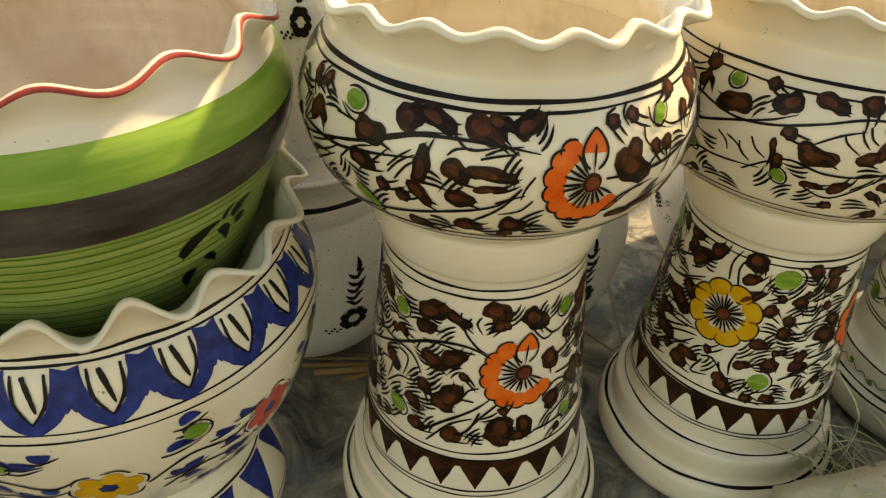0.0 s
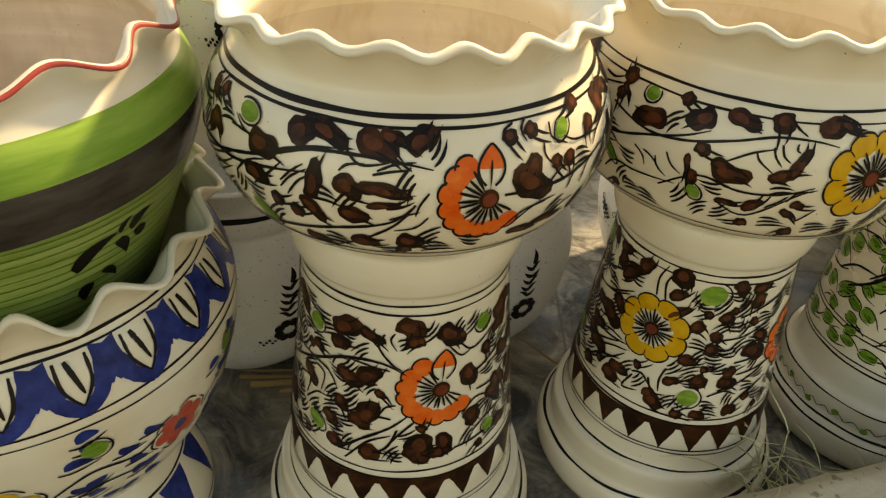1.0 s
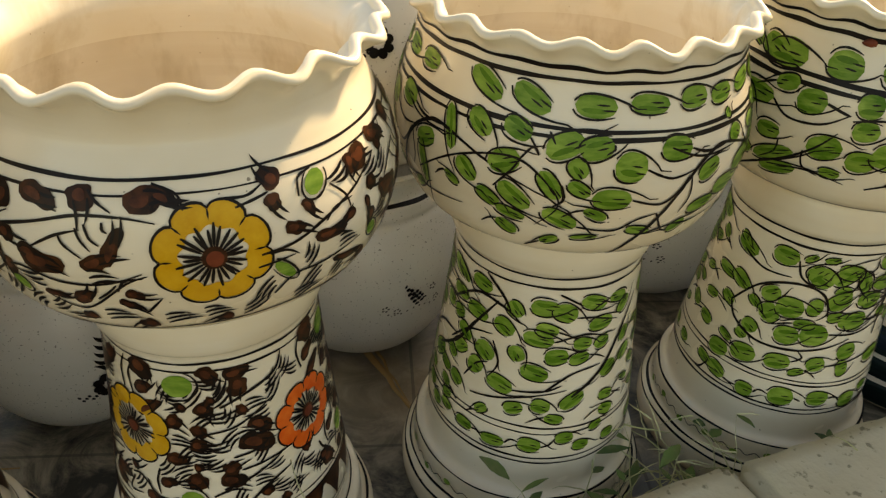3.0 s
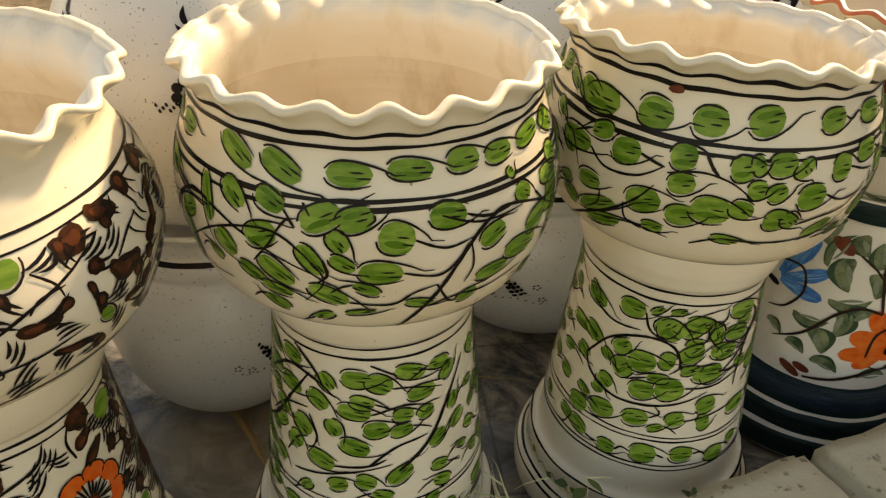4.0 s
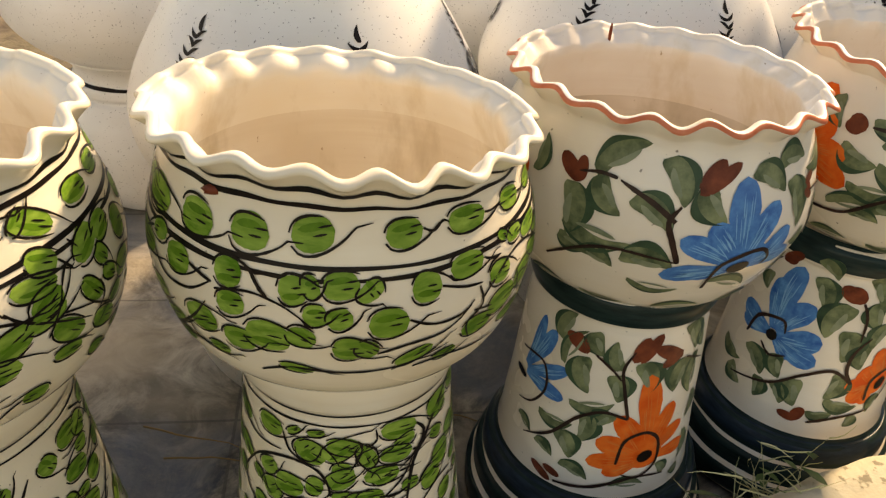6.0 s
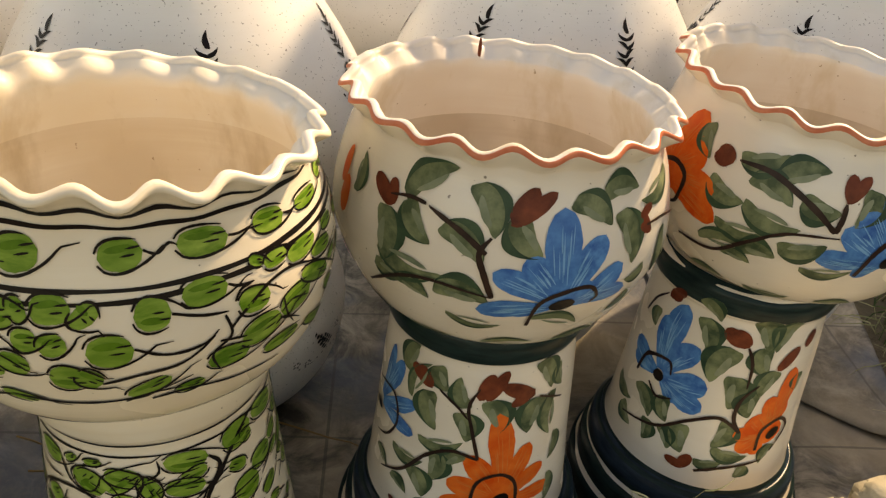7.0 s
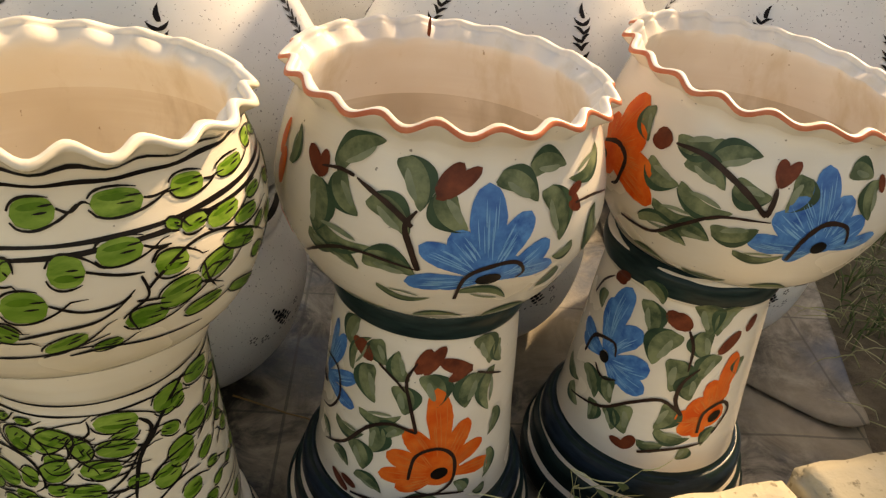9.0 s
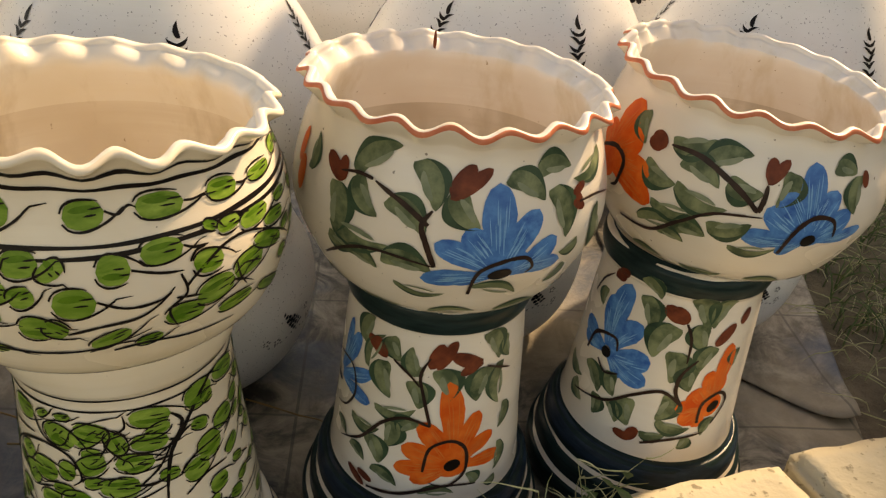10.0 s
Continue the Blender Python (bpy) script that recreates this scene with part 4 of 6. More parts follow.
def paint_g1(L, E, G, C, S, F, P):
    G(-46, 608, -35, 590, 18)
    G(-31, 604, -20, 588, 18)
    G(-13, 596, -1, 595, 18)
    G(3, 599, 15, 596, 16)
    G(19, 598, 29, 598, 18)
    G(31, 596, 41, 597, 16)
    G(44, 596, 56, 602, 16)
    G(58, 595, 64, 608, 10)
    G(-43, 577, -36, 561, 17)
    G(-32, 576, -24, 567, 18)
    G(-51, 574, -48, 537, 12)
    G(-19, 557, -9, 571, 21)
    G(-10, 561, -1, 568, 19)
    G(0, 552, 9, 547, 25)
    G(13, 564, 23, 560, 20)
    G(-5, 522, 6, 520, 20)
    G(-18, 504, -8, 490, 17)
    G(-35, 539, -26, 550, 20)
    G(-45, 534, -39, 517, 17)
    G(-31, 524, -22, 504, 19)
    G(-20, 541, -14, 518, 15)
    G(-12, 554, -8, 540, 15)
    G(-12, 534, -6, 524, 12)
    G(27, 532, 35, 542, 18)
    G(27, 499, 38, 501, 15)
    G(40, 564, 46, 555, 16)
    G(44, 526, 54, 535, 20)
    G(36, 515, 50, 510, 20)
    G(53, 533, 64, 538, 14)
    G(-61, 530, -60, 486, 12)
    G(-32, 498, -23, 492, 12)
    G(-38, 512, -31, 500, 14)
    G(7, 488, 15, 483, 10)
    G(22, 478, 28, 486, 12)
    G(-9, 477, -1, 480, 7)
    G(38, 576, 40, 581, 10)
    G(52, 562, 64, 557, 16)
    S(1.9, 5, 451, 15, 492, 22, 529, 30, 551, 41, 553, 73, 518)
    S(1.2, 9, 547, 17, 537, 25, 541)
    S(1.3, 6, 520, 15, 513, 20, 523, 23, 537)
    S(1.3, 23, 560, 29, 554, 37, 554)
    S(1.3, -8, 490, 3, 487, 9, 498, 15, 503)
    S(1.1, -63, 501, -46, 535, -29, 549, -19, 535, -14, 512, -20, 487)
    S(1.3, -14, 532, -13, 518, -16, 509)
    S(0.8, -24, 567, -21, 556)
    S(1.0, -19, 574, -17, 565)
    S(0.8, -1, 568, -1, 564, -3, 560)
    S(1.1, 15, 503, 19, 482, 22, 478)
    S(1.0, 24, 535, 25, 514, 23, 498)
    S(1.1, 49, 553, 54, 538, 71, 509)
    S(0.8, 16, 563, 27, 551, 42, 550)
    S(1.2, 11, 478, 22, 485, 31, 482, 46, 487)
    S(0.8, -26, 549, -23, 560, -21, 554)
    S(0.9, -47, 551, -43, 547)
    S(0.9, -33, 519, -28, 538, -26, 549)


def paint_g1s(L, E, G, C, S, F, P):
    G(-59, 321, -43, 319, 18)
    G(-58, 358, -43, 354, 17)
    G(-38, 324, -27, 310, 19)
    G(-21, 314, -4, 309, 19)
    G(-19, 351, -3, 350, 21)
    G(-6, 351, 7, 339, 21)
    G(9, 360, 25, 349, 17)
    G(15, 327, 31, 328, 17)
    G(-8, 289, 5, 292, 21)
    G(7, 307, 18, 304, 16)
    G(-38, 246, -23, 239, 21)
    G(-20, 272, -5, 264, 20)
    G(-26, 213, -16, 221, 17)
    G(-12, 227, -2, 221, 19)
    G(-26, 297, -21, 279, 18)
    G(-47, 286, -37, 269, 22)
    G(-63, 292, -53, 278, 18)
    G(-51, 258, -42, 249, 22)
    G(-73, 360, -61, 345, 12)
    G(20, 299, 29, 307, 16)
    G(35, 332, 43, 349, 15)
    G(26, 257, 36, 270, 17)
    G(4, 222, 16, 241, 19)
    G(-36, 163, -23, 166, 16)
    G(-16, 171, -4, 167, 19)
    G(3, 179, 13, 179, 16)
    G(-53, 168, -42, 167, 15)
    G(-67, 175, -58, 170, 12)
    G(22, 185, 30, 190, 12)
    G(40, 290, 45, 307, 13)
    G(-63, 224, -54, 214, 17)
    G(-69, 254, -62, 242, 13)
    G(-31, 350, -24, 334, 18)
    S(1.8, -73, 314, -53, 343, -34, 340, -23, 326)
    S(1.8, -48, 372, -36, 354, -30, 338)
    S(2.1, 9, 236, 26, 265, 39, 306, 52, 345)
    S(1.6, -6, 245, 8, 267, 25, 273)
    S(1.4, -23, 240, -6, 245, 3, 253)
    S(1.3, -4, 309, 13, 317, 29, 307)
    S(1.2, 7, 339, 18, 336, 35, 324)
    S(1.2, -4, 368, 3, 361, 10, 353)
    S(1.4, -69, 263, -55, 292, -39, 302)
    S(1.3, -47, 215, -33, 223, -12, 237, 6, 246)
    S(1.3, -23, 166, -20, 173, -16, 171)
    S(1.3, -4, 167, 0, 171, 3, 179)
    S(1.3, -42, 167, -39, 168, -36, 163)
    S(1.3, -53, 231, -46, 256, -39, 265)
    S(1.2, -38, 295, -33, 269, -38, 246)


def paint_g2(L, E, G, C, S, F, P):
    G(-84, 592, -75, 581, 10)
    G(-75, 589, -64, 580, 19)
    G(-71, 582, -55, 582, 23)
    G(-48, 586, -36, 584, 23)
    G(-30, 587, -19, 587, 23)
    G(-13, 589, -2, 595, 22)
    G(-76, 546, -61, 543, 20)
    G(-53, 551, -43, 554, 24)
    G(-64, 511, -55, 512, 19)
    G(-34, 558, -26, 562, 21)
    G(-16, 555, -9, 559, 21)
    G(-10, 558, -6, 562, 17)
    G(-5, 559, 4, 562, 20)
    G(-10, 538, -4, 540, 17)
    G(-4, 533, 2, 540, 17)
    G(-3, 510, 5, 509, 22)
    G(-33, 534, -25, 539, 20)
    G(-45, 508, -34, 516, 25)
    G(-32, 503, -23, 508, 23)
    G(-25, 517, -13, 515, 27)
    G(-14, 523, -7, 516, 18)
    G(-17, 488, -8, 484, 10)
    G(-64, 478, -49, 497, 16)
    G(-61, 468, -47, 479, 15)
    G(-39, 486, -32, 486, 12)
    G(-74, 546, -68, 529, 13)
    S(1.5, -43, 554, -38, 550, -35, 548)
    S(1.3, -61, 543, -54, 531, -43, 534, -35, 549)
    S(1.6, -24, 566, -21, 554, -19, 549)
    S(1.4, -75, 450, -54, 483, -43, 508, -37, 530)
    S(1.0, -34, 544, -24, 550, -15, 544, -8, 530)
    S(1.3, -23, 476, -14, 486, 0, 483, 14, 485, 28, 497)
    S(1.1, -58, 473, -43, 482, -30, 477)
    S(1.1, -46, 503, -45, 486, -39, 479)
    S(1.0, -55, 506, -56, 490, -62, 476)


def paint_g2s(L, E, G, C, S, F, P):
    G(-76, 343, -59, 333, 18)
    G(-50, 348, -34, 348, 22)
    G(-31, 349, -24, 358, 8)
    G(-20, 354, -11, 358, 8)
    G(-25, 327, -17, 344, 24)
    G(-10, 346, 7, 338, 18)
    G(-8, 311, 3, 314, 22)
    G(7, 319, 13, 332, 19)
    G(12, 300, 24, 303, 19)
    G(4, 276, 18, 276, 25)
    G(-8, 280, 1, 284, 13)
    G(-48, 289, -38, 303, 19)
    G(-45, 263, -36, 279, 25)
    G(-38, 284, -22, 288, 26)
    G(-21, 293, -12, 291, 22)
    G(-53, 248, -44, 239, 19)
    G(-34, 246, -20, 251, 24)
    G(-20, 251, -4, 258, 28)
    G(-34, 206, -20, 214, 22)
    G(-11, 211, -1, 219, 21)
    G(5, 230, 17, 236, 23)
    G(7, 206, 15, 210, 23)
    G(-68, 192, -55, 195, 23)
    G(-54, 201, -39, 209, 24)
    G(-72, 268, -63, 257, 14)
    G(-70, 301, -57, 287, 18)
    G(-84, 296, -68, 292, 14)
    G(27, 215, 44, 215, 21)
    G(-55, 232, -48, 226, 13)
    G(-64, 168, -52, 158, 18)
    G(-44, 157, -34, 157, 19)
    G(-26, 161, -12, 163, 25)
    G(-5, 165, 8, 163, 22)
    G(16, 156, 29, 153, 21)
    G(-73, 172, -63, 164, 13)
    G(-75, 351, -68, 343, 10)
    S(1.6, -65, 263, -51, 301, -31, 318, -15, 312, -9, 288, -14, 276)
    S(1.7, -65, 263, -59, 244, -43, 229, -23, 230, -5, 238, 10, 251)
    S(1.5, -69, 333, -53, 322, -35, 324)
    S(1.3, -34, 347, -30, 328, -21, 318)
    S(1.2, 7, 338, 14, 346, 14, 360)
    S(1.3, 18, 276, 28, 293, 35, 316)
    S(1.4, -4, 258, 13, 258, 30, 268)
    S(1.4, -1, 212, 16, 217, 33, 223)
    S(1.3, -20, 214, -15, 222, -18, 230)
    S(1.4, -34, 157, -31, 164, -26, 161)
    S(1.4, -12, 163, -8, 159)
    S(1.4, 8, 163, 13, 163, 16, 156)
    S(1.4, -52, 158, -47, 156, -44, 157)
    S(1.4, -73, 148, -68, 151, -64, 168)


def paint_bl1(L, E, G, C, S, F, P):
    L(OLIVE, -61, 545, -61, 574, 15)
    L(OLIVE, -45, 540, -44, 501, 29)
    L(OLIVE, -37, 565, -23, 591, 22)
    L(OLIVE, -36, 555, -29, 532, 25)
    L(OLIVE, -15, 579, -10, 549, 26)
    L(OLIVE, -23, 545, -13, 524, 26)
    L(OLIVE, -2, 559, 4, 535, 28)
    L(OLIVE, 16, 573, 26, 555, 24)
    L(OLIVE, 27, 579, 39, 577, 22)
    L(OLIVE, 32, 556, 36, 515, 27)
    L(OLIVE, 60, 577, 42, 565, 16)
    L(OLIVE, 55, 523, 61, 471, 20)
    L(OLIVE, -44, 512, -24, 505, 20)
    L(OLIVE, -45, 493, -37, 486, 18)
    L(OLIVE, -23, 491, -10, 485, 27)
    L(OLIVE, -37, 486, -28, 475, 19)
    L(OLIVE, 6, 467, 22, 452, 12)
    L(OLIVE, 39, 475, 34, 458, 15)
    L(OLIVE, -21, 461, -4, 455, 9)
    L(OLIVE, 42, 502, 35, 497, 13)
    E(RUST, -52, 568, -43, 549, 15)
    E(RUST, -44, 571, -43, 549, 12)
    E(RUST, -5, 560, 3, 586, 16)
    E(RUST, -5, 557, 9, 583, 14)
    E(RUST, 40, 551, 47, 557, 10)
    E(RUST, 40, 544, 46, 534, 10)
    E(RUST, 42, 552, 45, 534, 9)
    P(BLUE, 13, 484, 11, 570, 29)
    P(BLUE, 13, 484, 25, 545, 23)
    P(BLUE, 13, 484, 32, 515, 20)
    P(BLUE, 13, 484, 35, 488, 17)
    P(BLUE, 13, 484, 1, 531, 23)
    P(BLUE, 13, 484, -8, 516, 20)
    P(BLUE, 13, 484, -12, 475, 20)
    P(BLUE, 13, 484, -3, 475, 15)
    E(BLUE, 6, 493, 23, 498, 30)
    E(BLACK, 9, 483, 17, 487, 13)
    S(2.5, 4, 457, 6, 488, 14, 500, 21, 501, 24, 490, 22, 483)
    S(2.1, -52, 461, -37, 490, -25, 498, -8, 492)
    S(3.4, -8, 492, -11, 514, -13, 532, -10, 546)
    S(2.9, -11, 532, -19, 547, -30, 560)
    S(1.9, -31, 561, -37, 562, -44, 558)
    S(1.6, 43, 542, 54, 539, 67, 528)
    E(ORANGE, -67, 512, -67, 549, 18)
    E(ORANGE, -74, 479, -70, 447, 17)
    E(ORANGE, -71, 537, -70, 572, 14)


def paint_bl1s(L, E, G, C, S, F, P):
    L(OLIVE, -51, 329, -44, 362, 23)
    L(OLIVE, -46, 297, -35, 345, 12)
    L(OLIVE, -30, 342, -25, 324, 26)
    L(OLIVE, -13, 311, -17, 340, 21)
    L(OLIVE, -34, 306, -29, 270, 29)
    L(OLIVE, -14, 292, -11, 266, 29)
    L(OLIVE, 1, 311, 6, 280, 30)
    L(OLIVE, -36, 247, -13, 259, 15)
    L(OLIVE, -26, 232, -28, 199, 27)
    L(OLIVE, -14, 240, -20, 224, 25)
    L(OLIVE, -38, 194, -32, 170, 30)
    L(OLIVE, -54, 211, -34, 215, 15)
    L(OLIVE, -52, 168, -42, 158, 16)
    L(OLIVE, 30, 355, 37, 323, 26)
    L(OLIVE, 29, 306, 24, 274, 31)
    L(OLIVE, 40, 309, 40, 256, 19)
    L(OLIVE, 44, 342, 47, 317, 16)
    L(OLIVE, 46, 246, 42, 215, 16)
    L(OLIVE, -34, 154, -20, 142, 17)
    L(OLIVE, 26, 147, 21, 161, 17)
    L(OLIVE, 43, 188, 40, 151, 14)
    L(OLIVE, -70, 183, -59, 171, 11)
    L(OLIVE, -5, 138, 13, 136, 12)
    L(OLIVE, 40, 137, 34, 135, 14)
    E(RUST, -48, 337, -33, 319, 15)
    E(RUST, -42, 340, -33, 318, 14)
    E(RUST, -6, 318, 1, 352, 16)
    E(RUST, -2, 318, 9, 356, 15)
    E(RUST, 6, 337, 26, 319, 18)
    E(RUST, 12, 310, 26, 327, 14)
    E(RUST, -53, 136, -39, 120, 12)
    E(RUST, -45, 139, -34, 132, 11)
    P(ORANGE, 12, 178, 6, 300, 26)
    P(ORANGE, 12, 178, 26, 253, 21)
    P(ORANGE, 12, 178, 37, 214, 20)
    P(ORANGE, 12, 178, 44, 174, 18)
    P(ORANGE, 12, 178, -9, 242, 24)
    P(ORANGE, 12, 178, -18, 204, 24)
    P(ORANGE, 12, 178, -21, 171, 21)
    P(ORANGE, 12, 178, -11, 156, 18)
    E(ORANGE, -1, 185, 23, 185, 46)
    E(BLACK, 7, 176, 16, 185, 16)
    S(2.6, -5, 171, -2, 206, 10, 217, 19, 201, 19, 167, 9, 149, -1, 155)
    S(2.4, -3, 239, -8, 279, -11, 309, -6, 333)
    S(2.6, -3, 239, -17, 246, -31, 229, -46, 188, -63, 165)
    S(2.0, -28, 321, -17, 306, -11, 293)
    S(1.8, 29, 316, 48, 298)
    S(2.7, -37, 123, -19, 130, 6, 149, 27, 143)
    P(BLUE, -76, 246, -55, 326, 18)
    P(BLUE, -76, 246, -42, 285, 17)
    P(BLUE, -76, 246, -42, 244, 18)
    P(BLUE, -76, 246, -66, 335, 14)
    E(BLACK, -84, 241, -71, 237, 9)
    S(2.2, -81, 273, -60, 279, -54, 247, -62, 215, -74, 203)


def paint_bl2(L, E, G, C, S, F, P):
    P(ORANGE, -79, 515, -70, 584, 29)
    P(ORANGE, -79, 515, -63, 556, 29)
    P(ORANGE, -79, 515, -55, 524, 28)
    P(ORANGE, -79, 515, -52, 495, 26)
    P(ORANGE, -79, 515, -84, 555, 23)
    E(ORANGE, -84, 508, -73, 523, 45)
    E(BLACK, -84, 512, -79, 508, 13)
    S(3.2, -84, 524, -75, 533, -68, 524, -69, 497, -73, 489)
    L(OLIVE, -66, 575, -62, 554, 21)
    L(OLIVE, -56, 534, -45, 527, 26)
    L(OLIVE, -48, 566, -35, 579, 22)
    L(OLIVE, -34, 558, -21, 574, 25)
    L(OLIVE, -42, 551, -30, 538, 24)
    L(OLIVE, -42, 526, -25, 517, 20)
    L(OLIVE, -24, 544, -15, 540, 27)
    L(OLIVE, -5, 559, -8, 532, 26)
    L(OLIVE, 14, 573, 20, 567, 27)
    L(OLIVE, 23, 557, 23, 523, 22)
    L(OLIVE, -50, 499, -34, 503, 16)
    L(OLIVE, -56, 470, -39, 477, 16)
    L(OLIVE, -39, 480, -30, 479, 27)
    L(OLIVE, -27, 494, -16, 505, 25)
    L(OLIVE, -46, 465, -37, 461, 18)
    L(OLIVE, -19, 473, -4, 479, 12)
    E(RUST, -59, 566, -52, 557, 18)
    E(RUST, -60, 559, -53, 555, 14)
    E(RUST, -12, 551, -13, 578, 14)
    E(RUST, -13, 550, -7, 578, 13)
    E(RUST, 26, 568, 27, 547, 10)
    P(BLUE, 6, 492, 3, 577, 25)
    P(BLUE, 6, 492, 13, 548, 24)
    P(BLUE, 6, 492, 21, 523, 23)
    P(BLUE, 6, 492, 29, 501, 15)
    P(BLUE, 6, 492, -6, 544, 25)
    P(BLUE, 6, 492, -11, 526, 23)
    P(BLUE, 6, 492, -17, 494, 21)
    P(BLUE, 6, 492, -3, 474, 16)
    E(BLUE, 0, 498, 14, 504, 31)
    E(BLACK, 4, 490, 9, 497, 15)
    S(3.1, -2, 474, 0, 502, 6, 520, 14, 516, 16, 497)
    S(2.5, -68, 456, -51, 460, -39, 488, -28, 510, -12, 516)
    S(3.5, -14, 521, -23, 542, -37, 561, -50, 562)
    S(3.6, -14, 521, -13, 536, -13, 550)


def paint_bl2s(L, E, G, C, S, F, P):
    P(BLUE, -59, 248, -55, 354, 29)
    P(BLUE, -59, 248, -66, 328, 24)
    P(BLUE, -59, 248, -39, 310, 27)
    P(BLUE, -59, 248, -28, 263, 29)
    P(BLUE, -59, 248, -28, 228, 26)
    P(BLUE, -59, 248, -43, 226, 21)
    P(BLUE, -59, 248, -88, 267, 24)
    P(BLUE, -59, 248, -85, 247, 19)
    E(BLACK, -63, 249, -55, 246, 16)
    S(2.9, -77, 230, -72, 263, -55, 275, -51, 258)
    S(2.2, -64, 231, -56, 219, -46, 228)
    L(OLIVE, -43, 376, -33, 357, 22)
    L(OLIVE, -41, 346, -35, 313, 27)
    L(OLIVE, -20, 316, -27, 278, 35)
    L(OLIVE, -14, 280, -13, 247, 35)
    L(OLIVE, -8, 364, 0, 330, 30)
    L(OLIVE, 13, 364, 6, 331, 27)
    L(OLIVE, -1, 326, 3, 298, 29)
    L(OLIVE, 9, 294, 4, 267, 26)
    L(OLIVE, -1, 263, 0, 236, 29)
    L(OLIVE, -35, 193, -32, 164, 32)
    L(OLIVE, -10, 216, -15, 186, 29)
    L(OLIVE, -70, 212, -58, 186, 25)
    L(OLIVE, -50, 219, -46, 195, 26)
    L(OLIVE, -93, 196, -75, 185, 16)
    L(OLIVE, -78, 168, -69, 153, 23)
    L(OLIVE, -57, 175, -56, 152, 22)
    L(OLIVE, -46, 181, -40, 159, 21)
    L(OLIVE, -21, 155, -8, 162, 16)
    L(OLIVE, -13, 179, 6, 173, 18)
    L(OLIVE, 6, 153, 3, 141, 20)
    L(OLIVE, 22, 181, 17, 160, 17)
    L(OLIVE, 30, 285, 30, 267, 19)
    L(OLIVE, -76, 323, -75, 304, 18)
    E(RUST, -71, 351, -57, 375, 16)
    E(RUST, -66, 362, -63, 351, 16)
    E(RUST, -28, 350, -15, 331, 19)
    E(RUST, -23, 350, -12, 331, 20)
    E(RUST, 10, 301, 23, 331, 16)
    E(RUST, 28, 327, 34, 349, 13)
    E(RUST, -39, 146, -27, 140, 13)
    E(RUST, -30, 138, -25, 162, 16)
    P(ORANGE, 16, 207, 24, 300, 22)
    P(ORANGE, 16, 207, 13, 262, 22)
    P(ORANGE, 16, 207, 3, 232, 27)
    P(ORANGE, 16, 207, -5, 204, 24)
    P(ORANGE, 16, 207, -1, 182, 21)
    P(ORANGE, 16, 207, 9, 175, 19)
    P(ORANGE, 16, 207, 24, 253, 19)
    E(ORANGE, 8, 200, 27, 214, 37)
    E(BLACK, 17, 197, 24, 212, 14)
    S(3.0, 11, 181, 12, 212, 24, 225, 31, 207, 22, 175)
    S(2.9, -2, 209, -8, 230, -7, 258, 1, 281)
    S(2.9, -2, 209, -16, 227, -33, 209, -50, 180, -77, 161)
    S(2.4, -12, 331, -7, 309, -6, 275)
    S(2.6, -21, 141, -5, 154, 17, 164)
    S(2.1, -88, 309, -82, 335, -72, 354)


def paint_g2_far(L, E, G, C, S, F, P):
    G(29, 593, 42, 591, 19)
    G(50, 592, 61, 589, 18)
    G(67, 588, 81, 587, 14)
    G(11, 590, 21, 593, 19)
    G(28, 561, 39, 561, 19)
    G(17, 554, 25, 553, 23)
    G(6, 530, 16, 531, 24)
    G(41, 544, 50, 541, 20)
    G(62, 538, 76, 522, 14)
    G(53, 521, 65, 525, 22)
    G(65, 488, 83, 466, 12)
    G(41, 512, 53, 517, 23)
    G(32, 504, 43, 502, 19)
    G(48, 491, 61, 491, 14)
    G(50, 563, 58, 564, 13)
    G(58, 558, 71, 559, 16)
    G(68, 547, 80, 543, 13)
    G(3, 513, 8, 503, 17)
    G(13, 488, 23, 501, 13)
    G(24, 484, 31, 488, 10)
    G(76, 558, 85, 557, 11)
    G(77, 528, 84, 531, 9)
    G(5, 562, 8, 552, 20)
    G(46, 571, 50, 566, 9)
    S(1.2, 25, 552, 32, 545, 38, 542)
    S(1.2, 39, 561, 42, 557, 46, 556)
    S(1.2, 16, 531, 23, 522, 31, 523, 35, 531)
    S(1.4, 8, 503, 16, 508, 26, 512, 34, 527)
    S(1.2, 37, 540, 38, 523, 33, 511, 35, 492)
    S(1.3, 38, 528, 42, 537, 51, 550, 61, 549, 75, 531)
    S(1.2, 35, 521, 42, 516)
    S(1.3, 18, 481, 27, 483, 39, 477, 54, 473)
    S(1.0, 40, 547, 42, 554, 45, 555)
    S(1.0, 42, 591, 45, 590, 50, 592)
    S(1.1, 61, 589, 64, 587, 67, 588)
    S(1.0, 21, 593, 24, 590, 27, 595, 29, 593)
    S(0.8, 53, 520, 57, 525, 64, 518)
    S(0.9, 51, 512, 54, 514, 61, 501)
    S(0.9, 54, 531, 55, 516, 58, 502)
    S(1.0, 12, 482, 20, 488, 29, 485)


